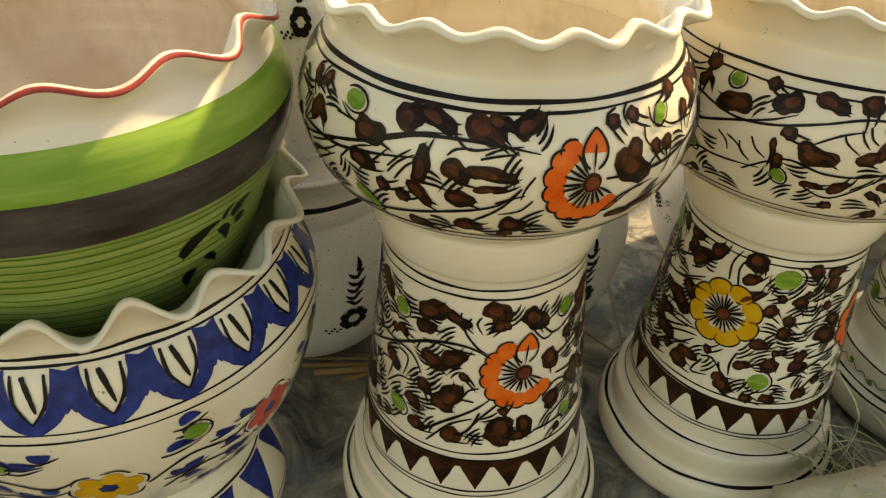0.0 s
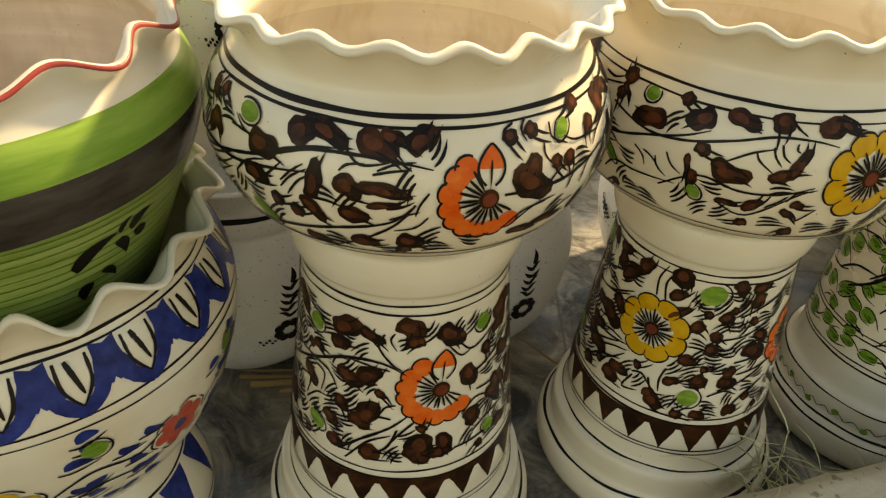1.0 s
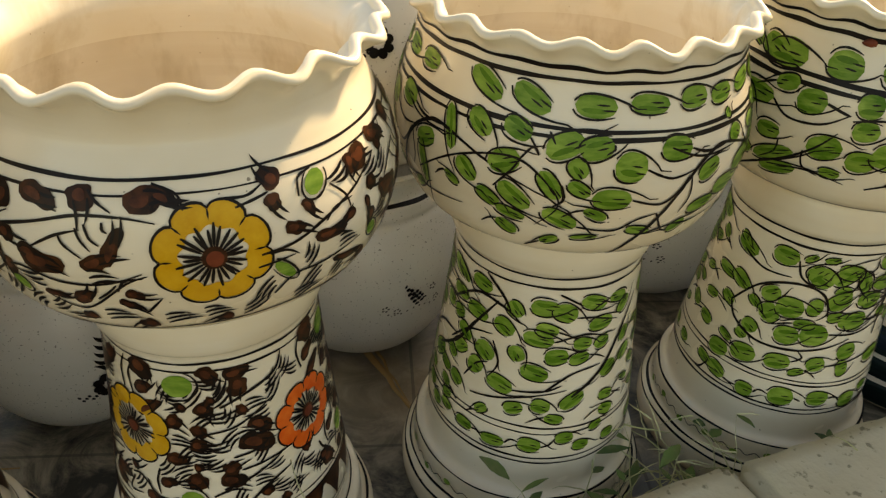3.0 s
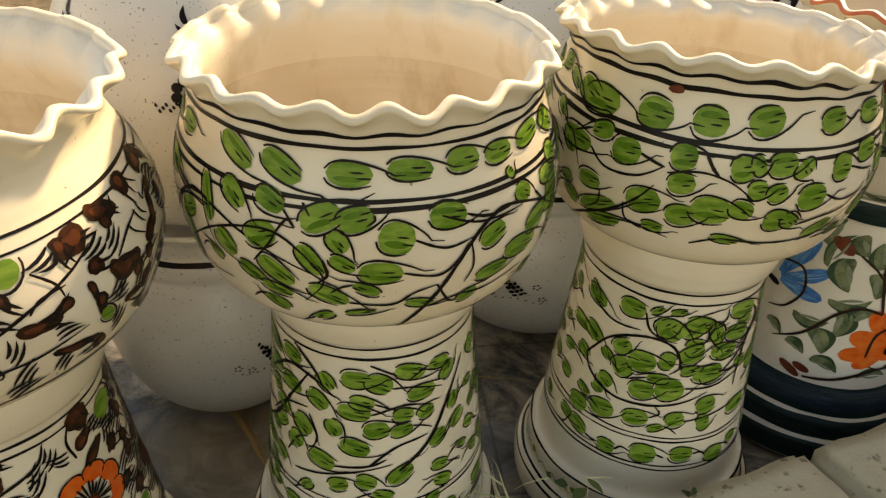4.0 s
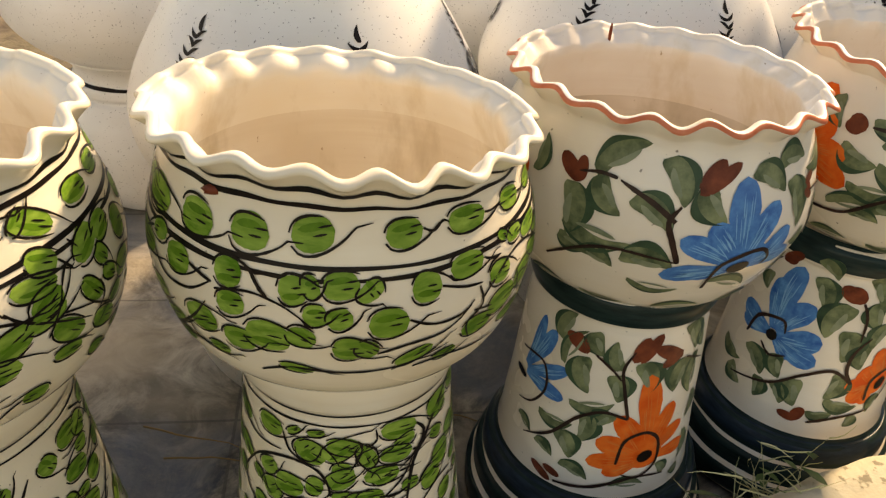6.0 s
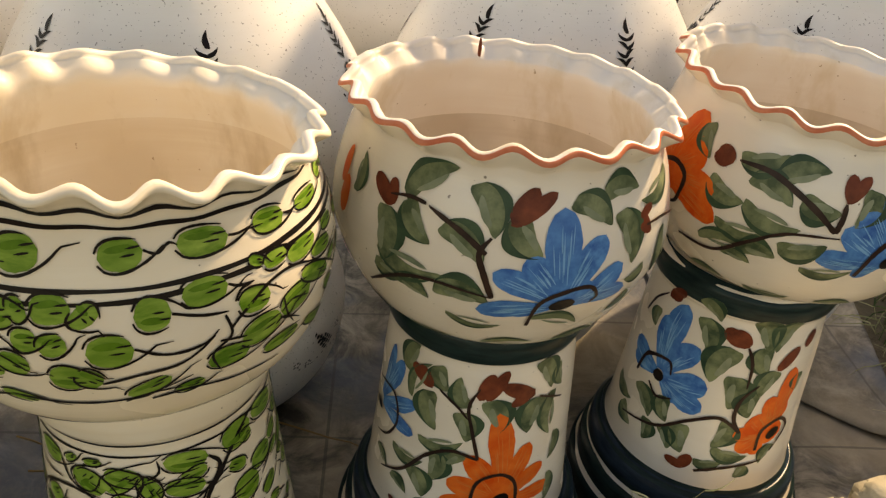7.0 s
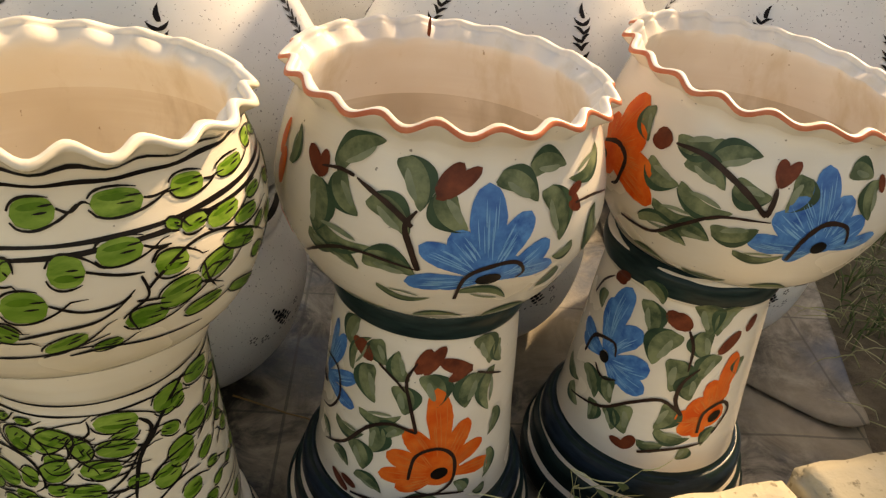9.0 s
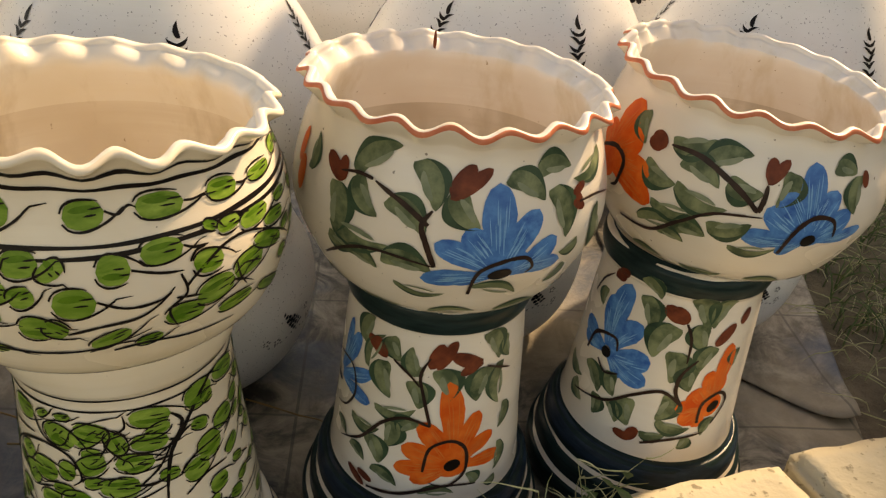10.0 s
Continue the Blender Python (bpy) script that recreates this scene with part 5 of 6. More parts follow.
def paint_g2s_far(L, E, G, C, S, F, P):
    G(17, 356, 37, 349, 21)
    G(16, 327, 34, 320, 19)
    G(8, 305, 26, 301, 21)
    G(-1, 277, 15, 277, 22)
    G(7, 342, 12, 317, 17)
    G(-11, 328, 5, 349, 21)
    G(-10, 295, 3, 313, 22)
    G(-25, 337, -11, 325, 25)
    G(45, 352, 63, 357, 28)
    G(65, 361, 87, 351, 21)
    G(60, 305, 76, 308, 21)
    G(48, 286, 63, 292, 29)
    G(39, 268, 53, 273, 26)
    G(51, 235, 63, 236, 21)
    G(76, 314, 87, 320, 13)
    G(65, 261, 76, 272, 14)
    G(27, 281, 37, 278, 14)
    G(55, 344, 63, 346, 14)
    S(1.8, 37, 349, 42, 335, 37, 318, 26, 304)
    S(2.2, 63, 367, 52, 349, 41, 323, 34, 304, 30, 269, 29, 248)
    S(1.6, 34, 320, 39, 316)
    S(1.6, 26, 301, 34, 301)
    S(1.7, 15, 277, 24, 274, 31, 278)
    S(1.3, 5, 349, 7, 337, 1, 313)
    S(1.3, 37, 275, 47, 289, 65, 291)
    S(1.4, 38, 246, 50, 258, 64, 255)


def paint_g2_all(*tools):
    paint_g2(*tools), paint_g2_far(*tools)


def paint_g2s_all(*tools):
    paint_g2s(*tools), paint_g2s_far(*tools)


def decorate(form, parent, front, bands, seed, soft=False, extra=None, quarters=(0.5 * math.pi, 1.5 * math.pi)):
    b = Brush(form, seed)
    b.soft = soft
    for z, w, colour in bands:
        b.ring(z, w, colour)
    for turn in (0.0, math.pi):
        b.turn = turn
        front(*b.tools())
    for turn in (() if soft else quarters):
        b.turn = turn
        front(*b.tools_within(37))
    b.turn = 0.0
    if extra:
        extra(b)
    b.finish(parent)


def sawtooth(b, top):
    """Brown teeth that hang from a band round the foot of the stand."""
    count = 22
    for i in range(count):
        d = 360 * i / count
        b.shape(BROWN, d, top, d + 0.6, top - 36, 34, lambda s: max(1 - s, 0.03), 0.0, 0.0008, 7, 4, 0.06)


def fans(b, low, high, count, keep_off):
    """Groups of comma strokes side by side, springing from a short stalk, where the ground is still bare."""
    near = lambda d, z, far: any(math.hypot(((d - e + 180) % 360 - 180) * 2.4, z - h) < far for e, h in b.spots)
    made_here = 0
    for _ in range(count * 12):
        if made_here >= count:
            break
        d, z = b.rng.uniform(-180, 180), b.rng.uniform(low + 5, high - 5)
        if near(d, z, 8.0) or any(math.hypot((d - e + 180) % 360 - 180, (z - h) / 2.6) < r for e, h, r in keep_off):
            continue
        made_here += 1
        t, turn = b.rng.uniform(0.15, 0.75) + b.rng.choice((0, math.pi)), b.rng.choice((-1, 1))
        put = b.local(d, z)
        long = b.rng.uniform(19, 27)
        for k in range(3):
            o, n = (k - 1.0) * 5.2, long * (1.0, 0.85, 0.62)[k]
            pts = [put(n * (q - 0.5) * math.cos(t) - (o + turn * 9 * q * q) * math.sin(t), n * (q - 0.5) * math.sin(t) + (o + turn * 9 * q * q) * math.cos(t)) for q in (0, 0.25, 0.5, 0.75, 1.0)]
            b.comma(pts, 2.8)
        b.mark(d - 3, z - 5, d + 3, z + 5)
        if b.rng.random() < 0.7:
            e = math.degrees(long * 0.75 * math.cos(t) / 150)
            if not near(d - e, z - long * 0.75 * math.sin(t), 7):
                b.L(BROWN, d - e, z - long * 0.7 * math.sin(t), d - e * 1.4, z - long * 0.95 * math.sin(t), b.rng.uniform(10, 14))


def bowl_fans_b1(b):
    fans(b, 506, 596, 120, ((21, 555, 16), (201, 555, 16)))


def bowl_fans_b2(b):
    fans(b, 472, 572, 120, ((16, 533, 17), (196, 533, 17)))


def stand_fans_b1(b):
    sawtooth(b, 182)
    fans(b, 208, 376, 150, ((21, 300, 26), (201, 300, 26)))


def stand_fans_b2(b):
    sawtooth(b, 162)
    fans(b, 184, 348, 150, ((-37, 282, 24), (55, 269, 23), (143, 282, 24), (235, 269, 23)))


def low_leaves(b):
    """Slender leaves end to end round the bottom of the bowl."""
    for i in range(13):
        d = 360 * i / 13 + b.rng.uniform(-3, 3)
        z = 420 + b.rng.uniform(-3, 3)
        b.L(OLIVE, d - 8, z, d + 9, z + b.rng.uniform(-5, 5), b.rng.uniform(9, 13))
    b.ring(409, 1.8, OLIVE)


def vine(b):
    """A thin wavy stem with small leaves round the foot."""
    pts = [(2 * math.pi * i / 240, 0.070 + 0.0035 * math.sin(2 * math.pi * i / 240 * 44)) for i in range(241)]
    b.line(BLACK, pts, 1.3, 0.001, 0.0)
    for i in range(22):
        b.E(LEAF, 360 * i / 22 - 2.2, 66 + 8 * (i % 2), 360 * i / 22 + 2.2, 66 + 8 * (i % 2), 9)


def leaf_fill(b, low, high, count):
    """Further small leaves on short stalks wherever the surface is still bare."""
    made_here = 0
    for _ in range(count * 14):
        if made_here >= count:
            break
        d, z = b.rng.uniform(0, 360), b.rng.uniform(low, high)
        if any(math.hypot((d - e + 180) % 360 - 180, (z - h) / 2.4) < 6.6 for e, h in b.spots):
            continue
        made_here += 1
        t = b.rng.uniform(-0.7, 0.7) + b.rng.choice((0.0, math.pi))
        n = b.rng.uniform(17, 24)
        r = max(float(np.interp(z / 1000, b.form.zs, b.form.rs)), 0.05) * 1000
        e, h = math.degrees(n * math.cos(t) / r) / 2, n * math.sin(t) / 2
        b.G(d - e, z - h, d + e, z + h, n * b.rng.uniform(0.5, 0.7))
        b.S(1.1, d + e, z + h, d + e * 1.9, z + h * 1.2 - 4, d + e * 2.8, z + h - 10)


def stand_green(b):
    vine(b)
    for d in range(0, 360, 18):
        if not any(math.hypot((d - e + 180) % 360 - 180, (165 - h) / 2.4) < 7 for e, h in b.spots):
            b.G(d - 5, 166, d + 4.5, 163, 14)
    leaf_fill(b, 200, 355, 42)


def bowl_green(b):
    leaf_fill(b, 470, 562, 40)
    for d in range(0, 360, 15):
        if not any(math.hypot((d - e + 180) % 360 - 180, (593 - h) / 2.4) < 6.5 for e, h in b.spots):
            b.G(d - 4.5, 593, d + 4.5, 594, 15)


BOWL_LINES = {
    "b1": [(611, 3.6, BLACK), (604, 2.2, BLACK), (500, 1.8, BLACK), (492, 1.6, BLACK)],
    "b2": [(586, 2.2, BLACK), (577, 1.6, BLACK), (464, 1.6, BLACK), (455, 1.6, BLACK)],
    "g1": [(622, 3, BLACK), (613, 3.2, BLACK), (577, 3.4, BLACK), (570, 3.4, BLACK), (450, 1.6, BLACK), (447, 1.4, BLACK)],
    "g2": [(617, 3, BLACK), (608, 3.2, BLACK), (572, 3.4, BLACK), (565, 3.4, BLACK), (446, 1.6, BLACK), (442, 1.4, BLACK)],
}
STAND_LINES = {
    "b1": [(400, 2.6, BLACK), (389, 2.2, BLACK), (197, 2, BLACK), (188, 2.6, BLACK), (182, 8, BROWN), (141, 2, BLACK), (134, 1.6, BLACK), (106, 1.8, BLACK), (57, 2.2, BLACK)],
    "b2": [(369, 2.6, BLACK), (359, 2.2, BLACK), (175, 2, BLACK), (167, 2.6, BLACK), (162, 8, BROWN), (125, 2, BLACK), (119, 1.6, BLACK), (94, 1.8, BLACK), (51, 2.2, BLACK)],
    "g1": [(388, 3, BLACK), (374, 2.6, BLACK), (193, 2, BLACK), (186, 2, BLACK), (150, 2.2, BLACK), (143, 2.6, BLACK), (93, 2, BLACK), (56, 2.2, BLACK), (49, 2, BLACK)],
    "g2": [(380, 3, BLACK), (366, 2.6, BLACK), (188, 2, BLACK), (181, 2, BLACK), (146, 2.2, BLACK), (140, 2.6, BLACK), (91, 2, BLACK), (54, 2.2, BLACK), (47, 2, BLACK)],
    "bl1": [(383, 33, TEAL), (99, 24, NAVY), (76, 4.5, IVORY), (42, 4.5, IVORY), (5, 5, IVORY)],
    "bl2": [(386, 33, TEAL), (99, 24, NAVY), (76, 4.5, IVORY), (42, 4.5, IVORY), (5, 5, IVORY)],
}

ROW = [
    ("b1", 5, "cream ceramic brown and orange floral", CREAM, INSIDE, CREAM, paint_b1, paint_b1s, bowl_fans_b1, stand_fans_b1),
    ("b2", 3, "cream ceramic brown and yellow floral", CREAM, INSIDE, CREAM, paint_b2, paint_b2s, bowl_fans_b2, stand_fans_b2),
    ("g1", -5.5, "cream ceramic green leafy vine", CREAM, INSIDE, CREAM, paint_g1, paint_g1s, bowl_green, stand_green),
    ("g2", -0.5, "cream ceramic green leafy vine", CREAM, INSIDE, CREAM, paint_g2_all, paint_g2s_all, bowl_green, stand_green),
    ("bl1", 2.8, "ivory ceramic blue and orange flower", ORANGERIM, INSIDE_PALE, IVORY, paint_bl1, paint_bl1s, low_leaves, None),
    ("bl2", 4.9, "ivory ceramic blue and orange flower", ORANGERIM, INSIDE_PALE, IVORY, paint_bl2, paint_bl2s, low_leaves, None),
]
for n, (key, phase, label, rim, inside, out, front, front_s, extra, extra_s) in enumerate(ROW):
    bowl, bf, stand, sf = planter(key, phase, label, rim, inside, out, 0.024 if key == "bl2" else 0.0)
    blue = key.startswith("bl")
    sides = () if key == "g2" else (0.5 * math.pi, 1.5 * math.pi)
    decorate(bf, bowl, front, BOWL_LINES.get(key, []), 10 + n, blue, extra, sides)
    decorate(sf, stand, front_s, STAND_LINES[key], 30 + n, blue, extra_s, sides)

# ---- small faults in the glaze ----
def blemish(x, y, z, size, colour, name, label, parent):
    bm = bmesh.new()
    bmesh.ops.create_icosphere(bm, subdivisions=2, radius=1.0)
    for v in bm.verts:
        v.co *= 1 + 0.25 * noise.noise(v.co * 2 + Vector((x * 9, 0, z)))
        v.co = Vector((v.co.x * size[0], v.co.y * size[1], v.co.z * size[2]))
    ob = part(name, bm, colour, parent, label)
    ob.location = (x, y, z)


placed = {ob.name: ob for ob in scene.objects}
blemish(-0.088, -0.118, 0.6135, (0.009, 0.004, 0.004), RUST, "glaze_lump", "brown lump in the glaze", placed["planter.003"])
blemish(-0.018, 0.1395, 0.606, (0.0022, 0.0015, 0.013), RUST, "crack", "dark crack at the rim", placed["planter.004"])

# ---- stacked pots at the row's near end ----
TUB = [(0.100, 0.122), (0.135, 0.145), (0.170, 0.188), (0.198, 0.240), (0.214, 0.300), (0.217, 0.345), (0.203, 0.388), (0.191, 0.410), (0.195, 0.428), (0.210, 0.442)]
GREEN_POT = [(0.105, 0.300), (0.130, 0.340), (0.155, 0.400), (0.182, 0.470), (0.203, 0.520), (0.209, 0.552), (0.202, 0.580), (0.190, 0.600), (0.191, 0.614), (0.201, 0.626)]
TUB_STAND = [(0.150, 0.0), (0.157, 0.015), (0.152, 0.045), (0.138, 0.080), (0.124, 0.108), (0.108, 0.124)]


def blue_tub(x, y):
    stand = tagged(new("planter_stand"), "short cream ceramic stand with blue painted triangles", "plant stand", "planter stands")
    stand.location = (x, y, 0)
    sf = Form(TUB_STAND)
    part("body", sf.shell(hollow=False), [CREAM], stand)
    b = Brush(sf, 51)
    for i in range(14):
        d = 360 * i / 14
        b.shape(COBALT, d, 95, d, 30, 46, lambda s: max(1 - s, 0.03), 0.0, 0.0008, 8, 4, 0.05)
    b.ring(98, 2.2, BLACK), b.ring(26, 2.2, BLACK)
    b.finish(stand)
    tub = tagged(new("planter"), "cream ceramic planter with cobalt blue petals and ruffled rim", "planter", "planters")
    tub.location = (x, y, 0)
    f = Form(TUB, (17, 43, 0.008, 0.0065, 0.398), sway=0.0012)
    part("bowl", f.shell(floor=0.15), [CREAM, CREAM, CREAM], tub)
    b = Brush(f, 52)
    for z, w in ((409, 2.6), (402, 1.8), (349, 2.0), (339, 2.0)):
        b.ring(z, w, BLACK)
    count = 22
    for i in range(count):
        d, h = 360 * i / count + 7, 360 / count / 2
        for side in (-1, 1):
            b.shape(COBALT, d + side * h * 0.98, 399, d + side * h * 0.62, 368, 22, lambda s: 1.0 - 0.2 * s, side * 0.08, 0.0008, 6, 3, 0.06)
            b.shape(COBALT, d + side * h * 0.75, 374, d - side * 0.6, 352, 14, lambda s: 1.0 - 0.1 * s, side * 0.10, 0.0009, 7, 3, 0.06)
            b.S(1.6, d + side * h * 0.45, 398, d + side * h * 0.40, 376, d, 358)
        b.S(2.4, d - 1.2, 397, d - 0.2, 385, d + 1.0, 368)
    for i in range(8):
        d, z = 45 * i + 17, 262 + 4 * (i % 3)
        colour = (YELLOW, RED)[i % 2]
        for k in range(6):
            t = 2 * math.pi * k / 6 + 0.2
            b.E(colour, d + 2 * math.cos(t), z + 6 * math.sin(t), d + 8.5 * math.cos(t), z + 25 * math.sin(t), 19)
            b.S(1.1, d + 8.9 * math.cos(t - 0.4), z + 26 * math.sin(t - 0.4), d + 9.6 * math.cos(t), z + 29 * math.sin(t), d + 8.9 * math.cos(t + 0.4), z + 26 * math.sin(t + 0.4))
        for k in range(16):
            t = 2 * math.pi * k / 16
            b.S(1.0, d + 1.5 * math.cos(t), z + 4 * math.sin(t), d + 4.8 * math.cos(t), z + 14 * math.sin(t))
        b.E(COBALT, d - 2, z, d + 2, z, 13)
        for k in range(15):
            q, h = d + b.rng.uniform(11, 36), b.rng.uniform(205, 328)
            e, g = b.rng.uniform(3.5, 5.5), b.rng.uniform(-9, 9)
            b.L(COBALT, q, h, q + e, h + g, b.rng.uniform(9, 14))
            b.S(1.2, q - 2.5, h - 7, q + 1, h - 9, q + e + 2, h + g - 3)
        b.C(LEAF, d + 19, 312, d + 25, 304, 20)
        b.S(1.6, d + 9, z - 8, d + 20, z + 14, d + 32, z + 4, d + 40, z + 20)
        b.S(1.4, d + 12, z - 30, d + 22, z - 14, d + 34, z - 24)
    b.finish(tub)
    pot = tagged(new("flower_pot"), "green striped ceramic pot with red rim inside the blue planter", "flower pot")
    pot.location = (x, y, 0.0)
    f = Form(GREEN_POT, (14, 39, 0.006, 0.005, 0.585), sway=0.0012)
    part("bowl", f.shell(floor=0.32, bands=((0.558, 0.590, 3), (0.516, 0.558, 4), (0.29, 0.516, 5))), [IVORY, INSIDE_STAIN, REDRIM, GREENBAND, SMOKE, SAGE], pot)
    b = Brush(f, 53)
    for z in range(330, 512, 9):
        b.ring(z, 1.2, LEAFDARK, 0.0009)
    for q in (49.0, 169.0, 289.0):
        b.L(BLACK, q, 464, q + 11, 484, 16)
        b.L(BLACK, q + 12, 472, q + 15, 452, 12)
        b.L(BLACK, q + 16, 482, q + 22, 492, 13)
        b.E(BLACK, q + 17, 470, q + 21, 474, 13)
        b.L(BLACK, q + 12, 484, q + 15, 496, 7)
        b.L(BLACK, q + 3, 436, q + 2, 420, 13)
        b.L(BLACK, q + 8, 446, q + 12, 432, 9)
    b.finish(pot)


blue_tub(-0.334, 0.658)

# ---- the back row: white vases stacked two high ----
VASE = [(0.080, 0.0), (0.118, 0.016), (0.152, 0.070), (0.168, 0.140), (0.166, 0.195), (0.148, 0.245), (0.138, 0.258), (0.140, 0.268), (0.137, 0.282), (0.128, 0.292), (0.130, 0.312), (0.146, 0.330)]
UPPER = [(0.098, 0.300), (0.120, 0.322), (0.175, 0.350), (0.222, 0.400), (0.238, 0.455), (0.228, 0.505), (0.200, 0.560), (0.158, 0.625), (0.110, 0.700), (0.082, 0.760), (0.078, 0.810), (0.100, 0.850)]


def sprig(b, d, z, k=1.0):
    """A stencilled flower with a feathery stalk, in black."""
    for i in range(8):
        t = 2 * math.pi * i / 8 + 0.3
        b.E(BLACK, d + 2.2 * k * math.cos(t), z + 6 * k * math.sin(t), d + 6.4 * k * math.cos(t), z + 18 * k * math.sin(t), 11 * k)
    for i in range(5):
        q = z + (22 + i * 9) * k
        b.L(BLACK, d + 0.6 * k * i, q, d + (0.6 * i - 4) * k, q + 8 * k, 5 * k)
        b.L(BLACK, d + 0.6 * k * i, q, d + (0.6 * i + 4) * k, q + 8 * k, 5 * k)
    b.L(BLACK, d + 3 * k, z + 66 * k, d + 3.6 * k, z + 82 * k, 7 * k)
    for i in range(7):
        b.E(BLACK, d - (4 + 1.2 * i) * k, z - (12 + 3 * (i % 3)) * k, d - (4.9 + 1.2 * i) * k, z - (8 + 3 * (i % 3)) * k, 3 * k)


def bird_stencil(b, d, z):
    """A stencilled bird of dark cells among small blossoms, in black."""
    for i, (x, y, w) in enumerate(((-9, 16, 8), (-4, 13, 9), (-7, 7, 9), (-1, 6, 11), (4, 9, 8), (-3, -1, 10), (3, 1, 11), (8, 4, 8), (1, -8, 9), (7, -5, 9), (12, -1, 7), (5, -14, 7), (12, -10, 7), (-12, 22, 5), (16, -7, 5))):
        t = 0.7 + 0.5 * math.sin(2.1 * i)
        b.E(BLACK, d + x * 0.38 - 1.3 * math.cos(t), z + y - 3 * math.sin(t), d + x * 0.38 + 1.3 * math.cos(t), z + y + 3 * math.sin(t), w * 0.72)
    for cx, cy in ((11, 6), (-9, -20), (14, -18), (-15, -12)):
        for k in range(5):
            t = 2 * math.pi * k / 5
            x, y = d + cx + 1.5 * math.cos(t), z + cy + 4.2 * math.sin(t)
            b.E(BLACK, x - 0.6, y, x + 0.6, y + 1.5, 2.6)
    for k in range(9):
        b.E(BLACK, d - 14 + 3.4 * k, z - 24 - 3 * math.sin(k), d - 13 + 3.4 * k, z - 22 - 3 * math.sin(k), 2.6)


def vase_stack(x, y, turn, girth=1.0, belly=1.0, bird=None):
    low = tagged(new("white_vase"), "round white ceramic vase with black flower stencils", "vase", "white vases")
    low.location, low.rotation_euler = (x, y, 0), (0, 0, radians(turn))
    f = Form([(r * belly, z) for r, z in VASE], sway=0.001)
    part("body", f.shell(), [WHITE, WHITE, WHITE], low)
    b = Brush(f, 61)
    b.ring(286, 5.0, BLACK)
    if bird is None:
        for d in (30, 120, 210, 300):
            sprig(b, d, 118, 1.22)
    else:
        for d in (0, 83, 170, 255):
            bird_stencil(b, bird + d, 150)
    b.finish(low)
    top = tagged(new("tall_vase"), "tall white speckled ceramic vase standing in a round one", "vase", "tall white vases")
    top.location, top.rotation_euler = (x, y, 0), (0, 0, radians(turn))
    f = Form([(r * (1 if z < 0.31 else girth), z) for r, z in UPPER], sway=0.0012)
    part("body", f.shell(), [WHITE, WHITE, WHITE], top)
    b = Brush(f, 62)
    for d in (18, 78, 138, 198, 258, 318):
        sprig(b, d, 530, 1.0)
    b.finish(top)


for x, y, turn, girth, belly, bird in ((-0.20, 1.01, 3, 0.5, 1.0, None), (0.145, 1.075, 0, 0.64, 0.94, None), (0.540, 1.217, -8, 0.76, 0.99, 36), (1.055, 1.38, 0, 1.0, 1.2, -23), (1.547, 1.53, 0, 1.0, 1.05, 23), (1.99, 1.57, 0, 0.95, 1.0, 10), (0.68, 1.96, 5, 1.0, 1.0, None), (1.37, 1.98, 25, 0.9, 1.0, None), (1.85, 2.08, 40, 0.95, 1.0, None)):
    vase_stack(x, y, turn, girth, belly, bird)


# ---- concrete kerb blocks in front ----
def kerb_block(x0, x1, seed):
    rng = random.Random(seed)
    bm = bmesh.new()
    bmesh.ops.create_cube(bm, size=1.0)
    bmesh.ops.scale(bm, vec=(x1 - x0 - 0.008, 0.26, 0.19), verts=bm.verts)
    bmesh.ops.bevel(bm, geom=list(bm.edges), offset=0.012, segments=2, affect="EDGES")
    bmesh.ops.subdivide_edges(bm, edges=[e for e in bm.edges if e.calc_length() > 0.1], cuts=14, use_grid_fill=True)
    for v in bm.verts:
        w = noise.noise(v.co * 22 + Vector((seed, 0, 0))) * 0.0035 + noise.noise(v.co * 7 + Vector((seed, 3, 0))) * 0.005
        v.co += Vector((w * 0.6, w, w * 0.7))
    ob = part("kerb_block", bm, CONCRETE)
    tagged(ob, "weathered pitted concrete kerb block, pale and dusty", "kerb block", "kerb blocks")
    angle = math.atan(0.29)
    mid = (x0 + x1) / 2
    ob.matrix_world = Matrix.Translation((mid * math.cos(angle), 0, 0))
    ux, nx = Vector((math.cos(angle), math.sin(angle), 0)), Vector((math.sin(angle), -math.cos(angle), 0))
    start = Vector((0.353, 0.572, 0))
    p = start + ux * (mid) + nx * (0.13 + rng.uniform(-0.004, 0.004))
    ob.matrix_world = Matrix.Translation((p.x, p.y, 0.065 + rng.uniform(-0.003, 0.003))) @ Euler((rng.uniform(-0.01, 0.01), rng.uniform(-0.01, 0.01), angle + rng.uniform(-0.01, 0.01))).to_matrix().to_4x4()


edges = (0.02, 0.33, 0.64, 0.95, 1.27, 1.60, 1.93, 2.26, 2.58)
for i in range(len(edges) - 1):
    kerb_block(edges[i], edges[i + 1], i + 3)


# ---- straw, weeds and grass ----
def plant_material(name, a, b_):
    m, n, l, b = material(name)
    g = n.new("ShaderNodeNewGeometry")
    c = ramp(n, l, g.outputs["Random Per Island"], [(0.0, a), (1.0, b_)]).outputs[0]
    t = noise_node(n, l, 40.0, 3.0)
    c = blend(n, l, ramp(n, l, t.outputs[0], [(0.45, (0, 0, 0)), (0.75, (0.5, 0.5, 0.5))]).outputs[0], c, (0.22, 0.19, 0.09))
    l.new(c, b.inputs["Base Color"])
    b.inputs["Roughness"].default_value = 0.7
    return m


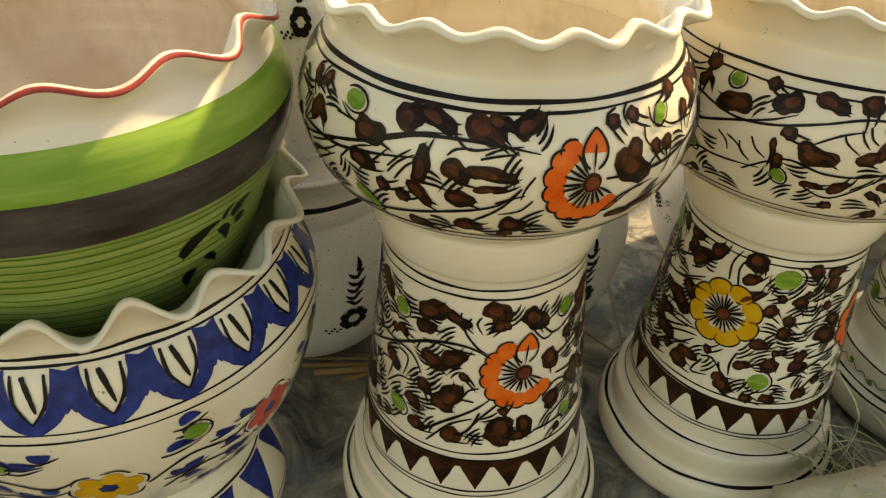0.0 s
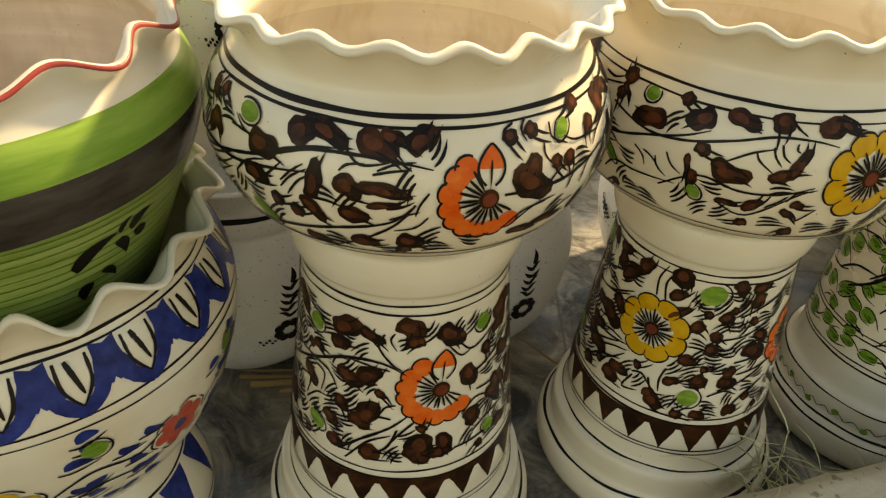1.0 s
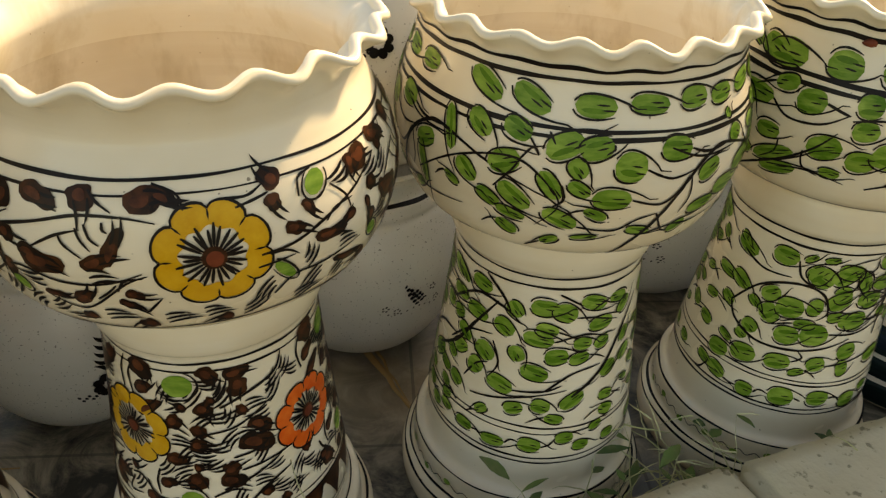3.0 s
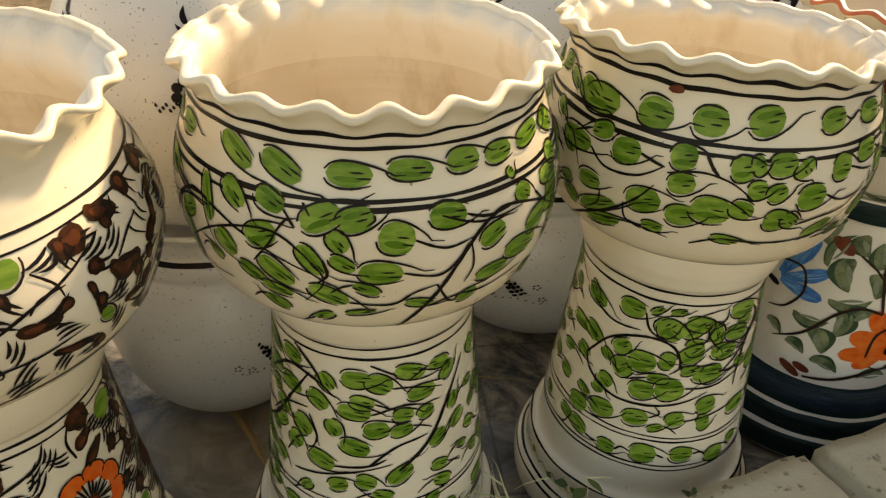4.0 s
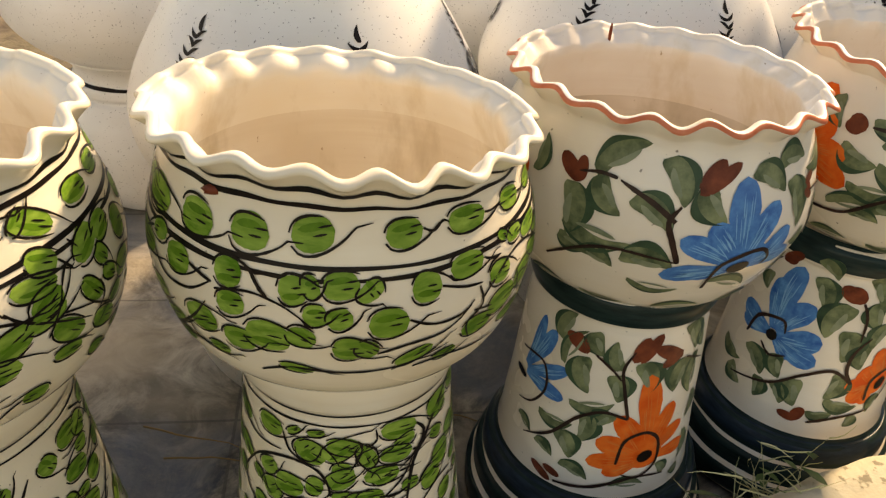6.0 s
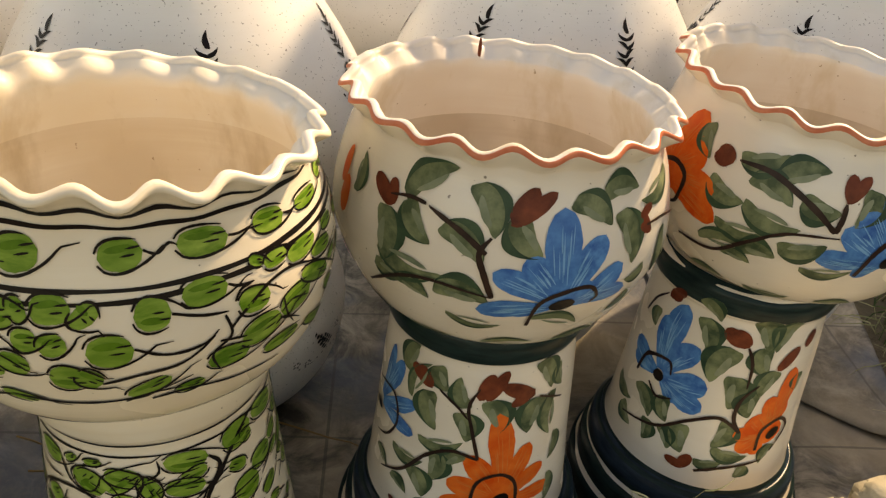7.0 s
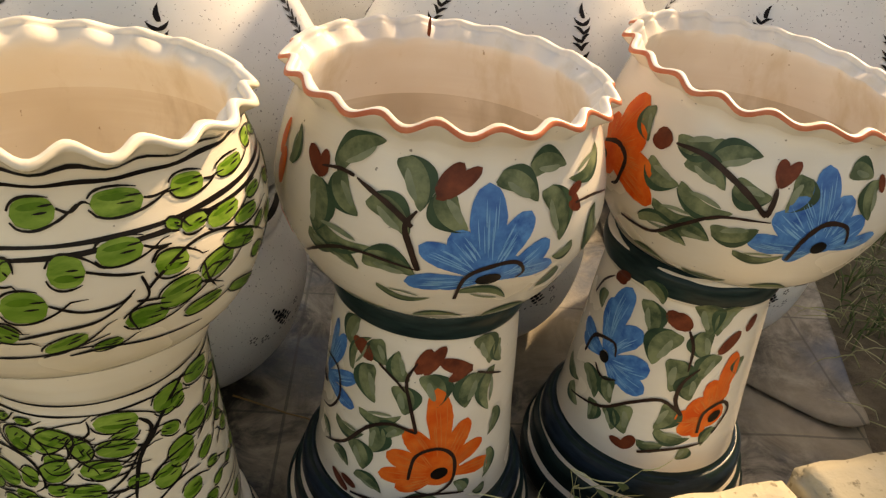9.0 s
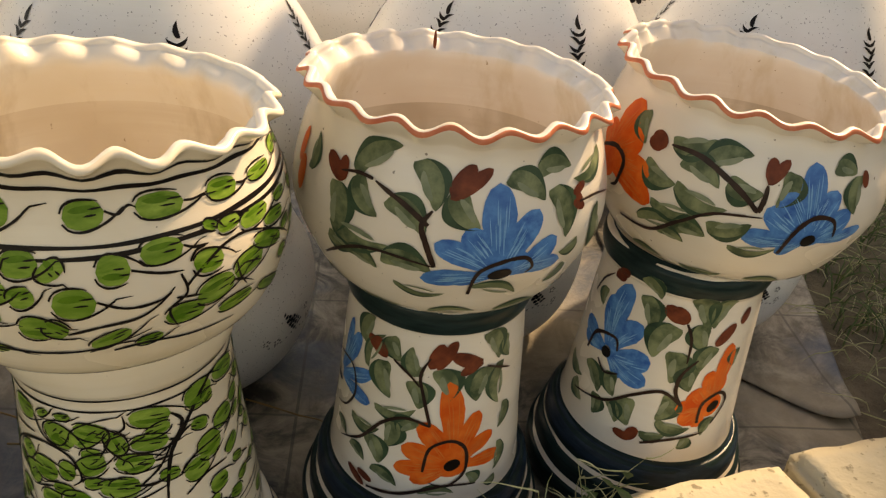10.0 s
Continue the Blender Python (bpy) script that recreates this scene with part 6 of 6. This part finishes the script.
STRAW = plant_material("dry_straw", (0.22, 0.12, 0.045), (0.42, 0.27, 0.11))
DRY = plant_material("drying_weed", (0.32, 0.34, 0.15), (0.55, 0.52, 0.31))
GREEN = plant_material("weed_green", (0.035, 0.075, 0.018), (0.10, 0.17, 0.04))


class Blades:
    """Thin strips and tubes gathered into one mesh."""

    def __init__(self):
        self.v, self.f = [], []

    def strip(self, pts, width, lift=0.25):
        k = len(pts)
        b = len(self.v)
        for i, p in enumerate(pts):
            t = (pts[min(i + 1, k - 1)] - pts[max(i - 1, 0)]).normalized()
            side = t.cross(Vector((0.3, -0.8, 0.5))).normalized()
            w = width * (1 - 0.85 * (i / (k - 1)) ** 1.6) / 2
            up = side.cross(t) * w * lift * 2
            self.v += [tuple(p - side * w), tuple(p + up), tuple(p + side * w)]
        for i in range(k - 1):
            for j in (0, 1):
                a = b + i * 3 + j
                self.f.append((a, a + 1, a + 4, a + 3))

    def mesh(self):
        return from_lists(self.v, self.f)


def curve(rng, start, heading, length, droop, steps=7, jitter=0.12):
    pts, p, d = [start.copy()], start.copy(), heading.normalized()
    for _ in range(steps):
        p = p + d * length / steps
        d = (d + Vector((rng.uniform(-jitter, jitter), rng.uniform(-jitter, jitter), -droop / steps + rng.uniform(-jitter, jitter) * 0.5))).normalized()
        p.z = max(p.z, 0.002)
        pts.append(p.copy())
    return pts


def leaf_blade(bl, rng, base, d, length, width):
    pts = [base + d * length * s + Vector((0, 0, -0.25 * length * s * s)) for s in (0, 0.25, 0.5, 0.75, 1.0)]
    b = len(bl.v)
    side = d.cross(Vector((0, 0, 1))).normalized()
    for s, p in zip((0.15, 0.8, 1.0, 0.6, 0.05), pts):
        bl.v += [tuple(p - side * width * s / 2), tuple(p - Vector((0, 0, width * 0.12))), tuple(p + side * width * s / 2)]
    for i in range(4):
        for j in (0, 1):
            a = b + i * 3 + j
            bl.f.append((a, a + 1, a + 4, a + 3))


def weed(x, y, seed, stems, height, leafy, label):
    rng = random.Random(seed)
    thing = tagged(new("weed"), label, "weed", "weeds")
    thing.location = (x, y, 0)
    st, lf = Blades(), Blades()
    for i in range(stems):
        a = rng.uniform(0, 6.28)
        start = Vector((rng.uniform(-0.025, 0.025), rng.uniform(-0.01, 0.01), 0.0))
        pts = curve(rng, start, Vector((math.cos(a) * 0.6, math.sin(a) * 0.25, 1.0)), height * rng.uniform(0.6, 1.15), 0.55, 8, 0.22)
        st.strip(pts, 0.0034)
        for k in range(2, len(pts)):
            if rng.random() < 0.6:
                b = rng.uniform(0, 6.28)
                st.strip(curve(rng, pts[k], Vector((math.cos(b), math.sin(b) * 0.6, rng.uniform(-0.1, 0.7))), height * rng.uniform(0.15, 0.4), 0.5, 5, 0.3), 0.0021)
            if rng.random() < leafy:
                b = rng.uniform(0, 6.28)
                leaf_blade(lf, rng, pts[k], Vector((math.cos(b), math.sin(b), rng.uniform(0.0, 0.6))).normalized(), rng.uniform(0.018, 0.05), rng.uniform(0.007, 0.016))
    part("stem", st.mesh(), DRY, thing)["kind"] = "stuff"
    if lf.v:
        part("leaf", lf.mesh(), GREEN, thing)["kind"] = "stuff"


for i, (x, y, n, h, leafy) in enumerate(((0.44, 0.618, 6, 0.16, 0.12), (0.545, 0.672, 7, 0.15, 0.03), (0.60, 0.690, 4, 0.10, 0.02), (0.80, 0.722, 8, 0.13, 0.6), (0.87, 0.742, 7, 0.12, 0.3), (0.97, 0.775, 7, 0.13, 0.1), (1.06, 0.792, 7, 0.13, 0.08), (1.15, 0.815, 5, 0.10, 0.2), (1.595, 0.945, 6, 0.17, 0.25), (1.655, 0.962, 6, 0.14, 0.2))):
    weed(x, y, 100 + i, n + 2, h * 1.35, leafy, "straggling half-dry weed growing beside the kerb" if leafy < 0.25 else "small green weed growing beside the kerb")


def straw(points, width, seed):
    rng = random.Random(seed)
    bl = Blades()
    (x0, y0), (x1, y1) = points
    pts = [Vector((x0 + (x1 - x0) * s + rng.uniform(-0.003, 0.003), y0 + (y1 - y0) * s + rng.uniform(-0.003, 0.003), 0.006 + 0.004 * math.sin(3 * s))) for s in np.linspace(0, 1, 8)]
    bl.strip(pts, width, 0.4)
    tagged(part("straw", bl.mesh(), STRAW), "flat dry brown straw lying on the floor sheet", "straw", "straws")


for k, (p, w) in enumerate(((((-0.17, 0.872), (0.10, 0.90)), 0.010), (((-0.19, 0.886), (0.08, 0.885)), 0.007), (((-0.13, 0.858), (0.06, 0.915)), 0.006), (((-0.20, 0.90), (0.04, 0.90)), 0.004), (((-0.05, 0.935), (0.06, 0.865)), 0.003), (((0.545, 1.12), (0.628, 0.955)), 0.011), (((0.555, 1.13), (0.622, 0.975)), 0.005), (((0.30, 0.93), (0.20, 1.03)), 0.004), (((1.16, 1.26), (1.36, 1.18)), 0.003), (((0.84, 1.16), (1.00, 1.14)), 0.003), (((0.80, 1.22), (0.98, 1.16)), 0.003))):
    straw(p, w, 200 + k)

rng = random.Random(77)
turf = Blades()
for i in range(2600):
    x, y = rng.uniform(2.25, 3.5), rng.uniform(1.15, 3.2)
    if x < edge_x(y) + 0.02 or noise.noise((x * 5, y * 5, 3)) < -0.15:
        continue
    a = rng.uniform(0, 6.28)
    turf.strip(curve(rng, Vector((x, y, -0.03)), Vector((math.cos(a) * 0.8, math.sin(a) * 0.8, 1)), rng.uniform(0.04, 0.15), 1.3, 5, 0.2), rng.uniform(0.003, 0.006))
tagged(part("grass", turf.mesh(), GREEN), "straggly green and dry grass on bare soil", "grass", kind="stuff")
dead = Blades()
for i in range(700):
    x, y = rng.uniform(2.22, 3.0), rng.uniform(1.15, 2.6)
    if x < edge_x(y) + 0.01:
        continue
    a = rng.uniform(0, 6.28)
    dead.strip(curve(rng, Vector((x, y, -0.025)), Vector((math.cos(a), math.sin(a), 0.35)), rng.uniform(0.05, 0.16), 0.8, 6, 0.35), 0.0028)
tagged(part("dead_grass", dead.mesh(), DRY), "pale dead grass stalks lying on the soil", "grass", kind="stuff")
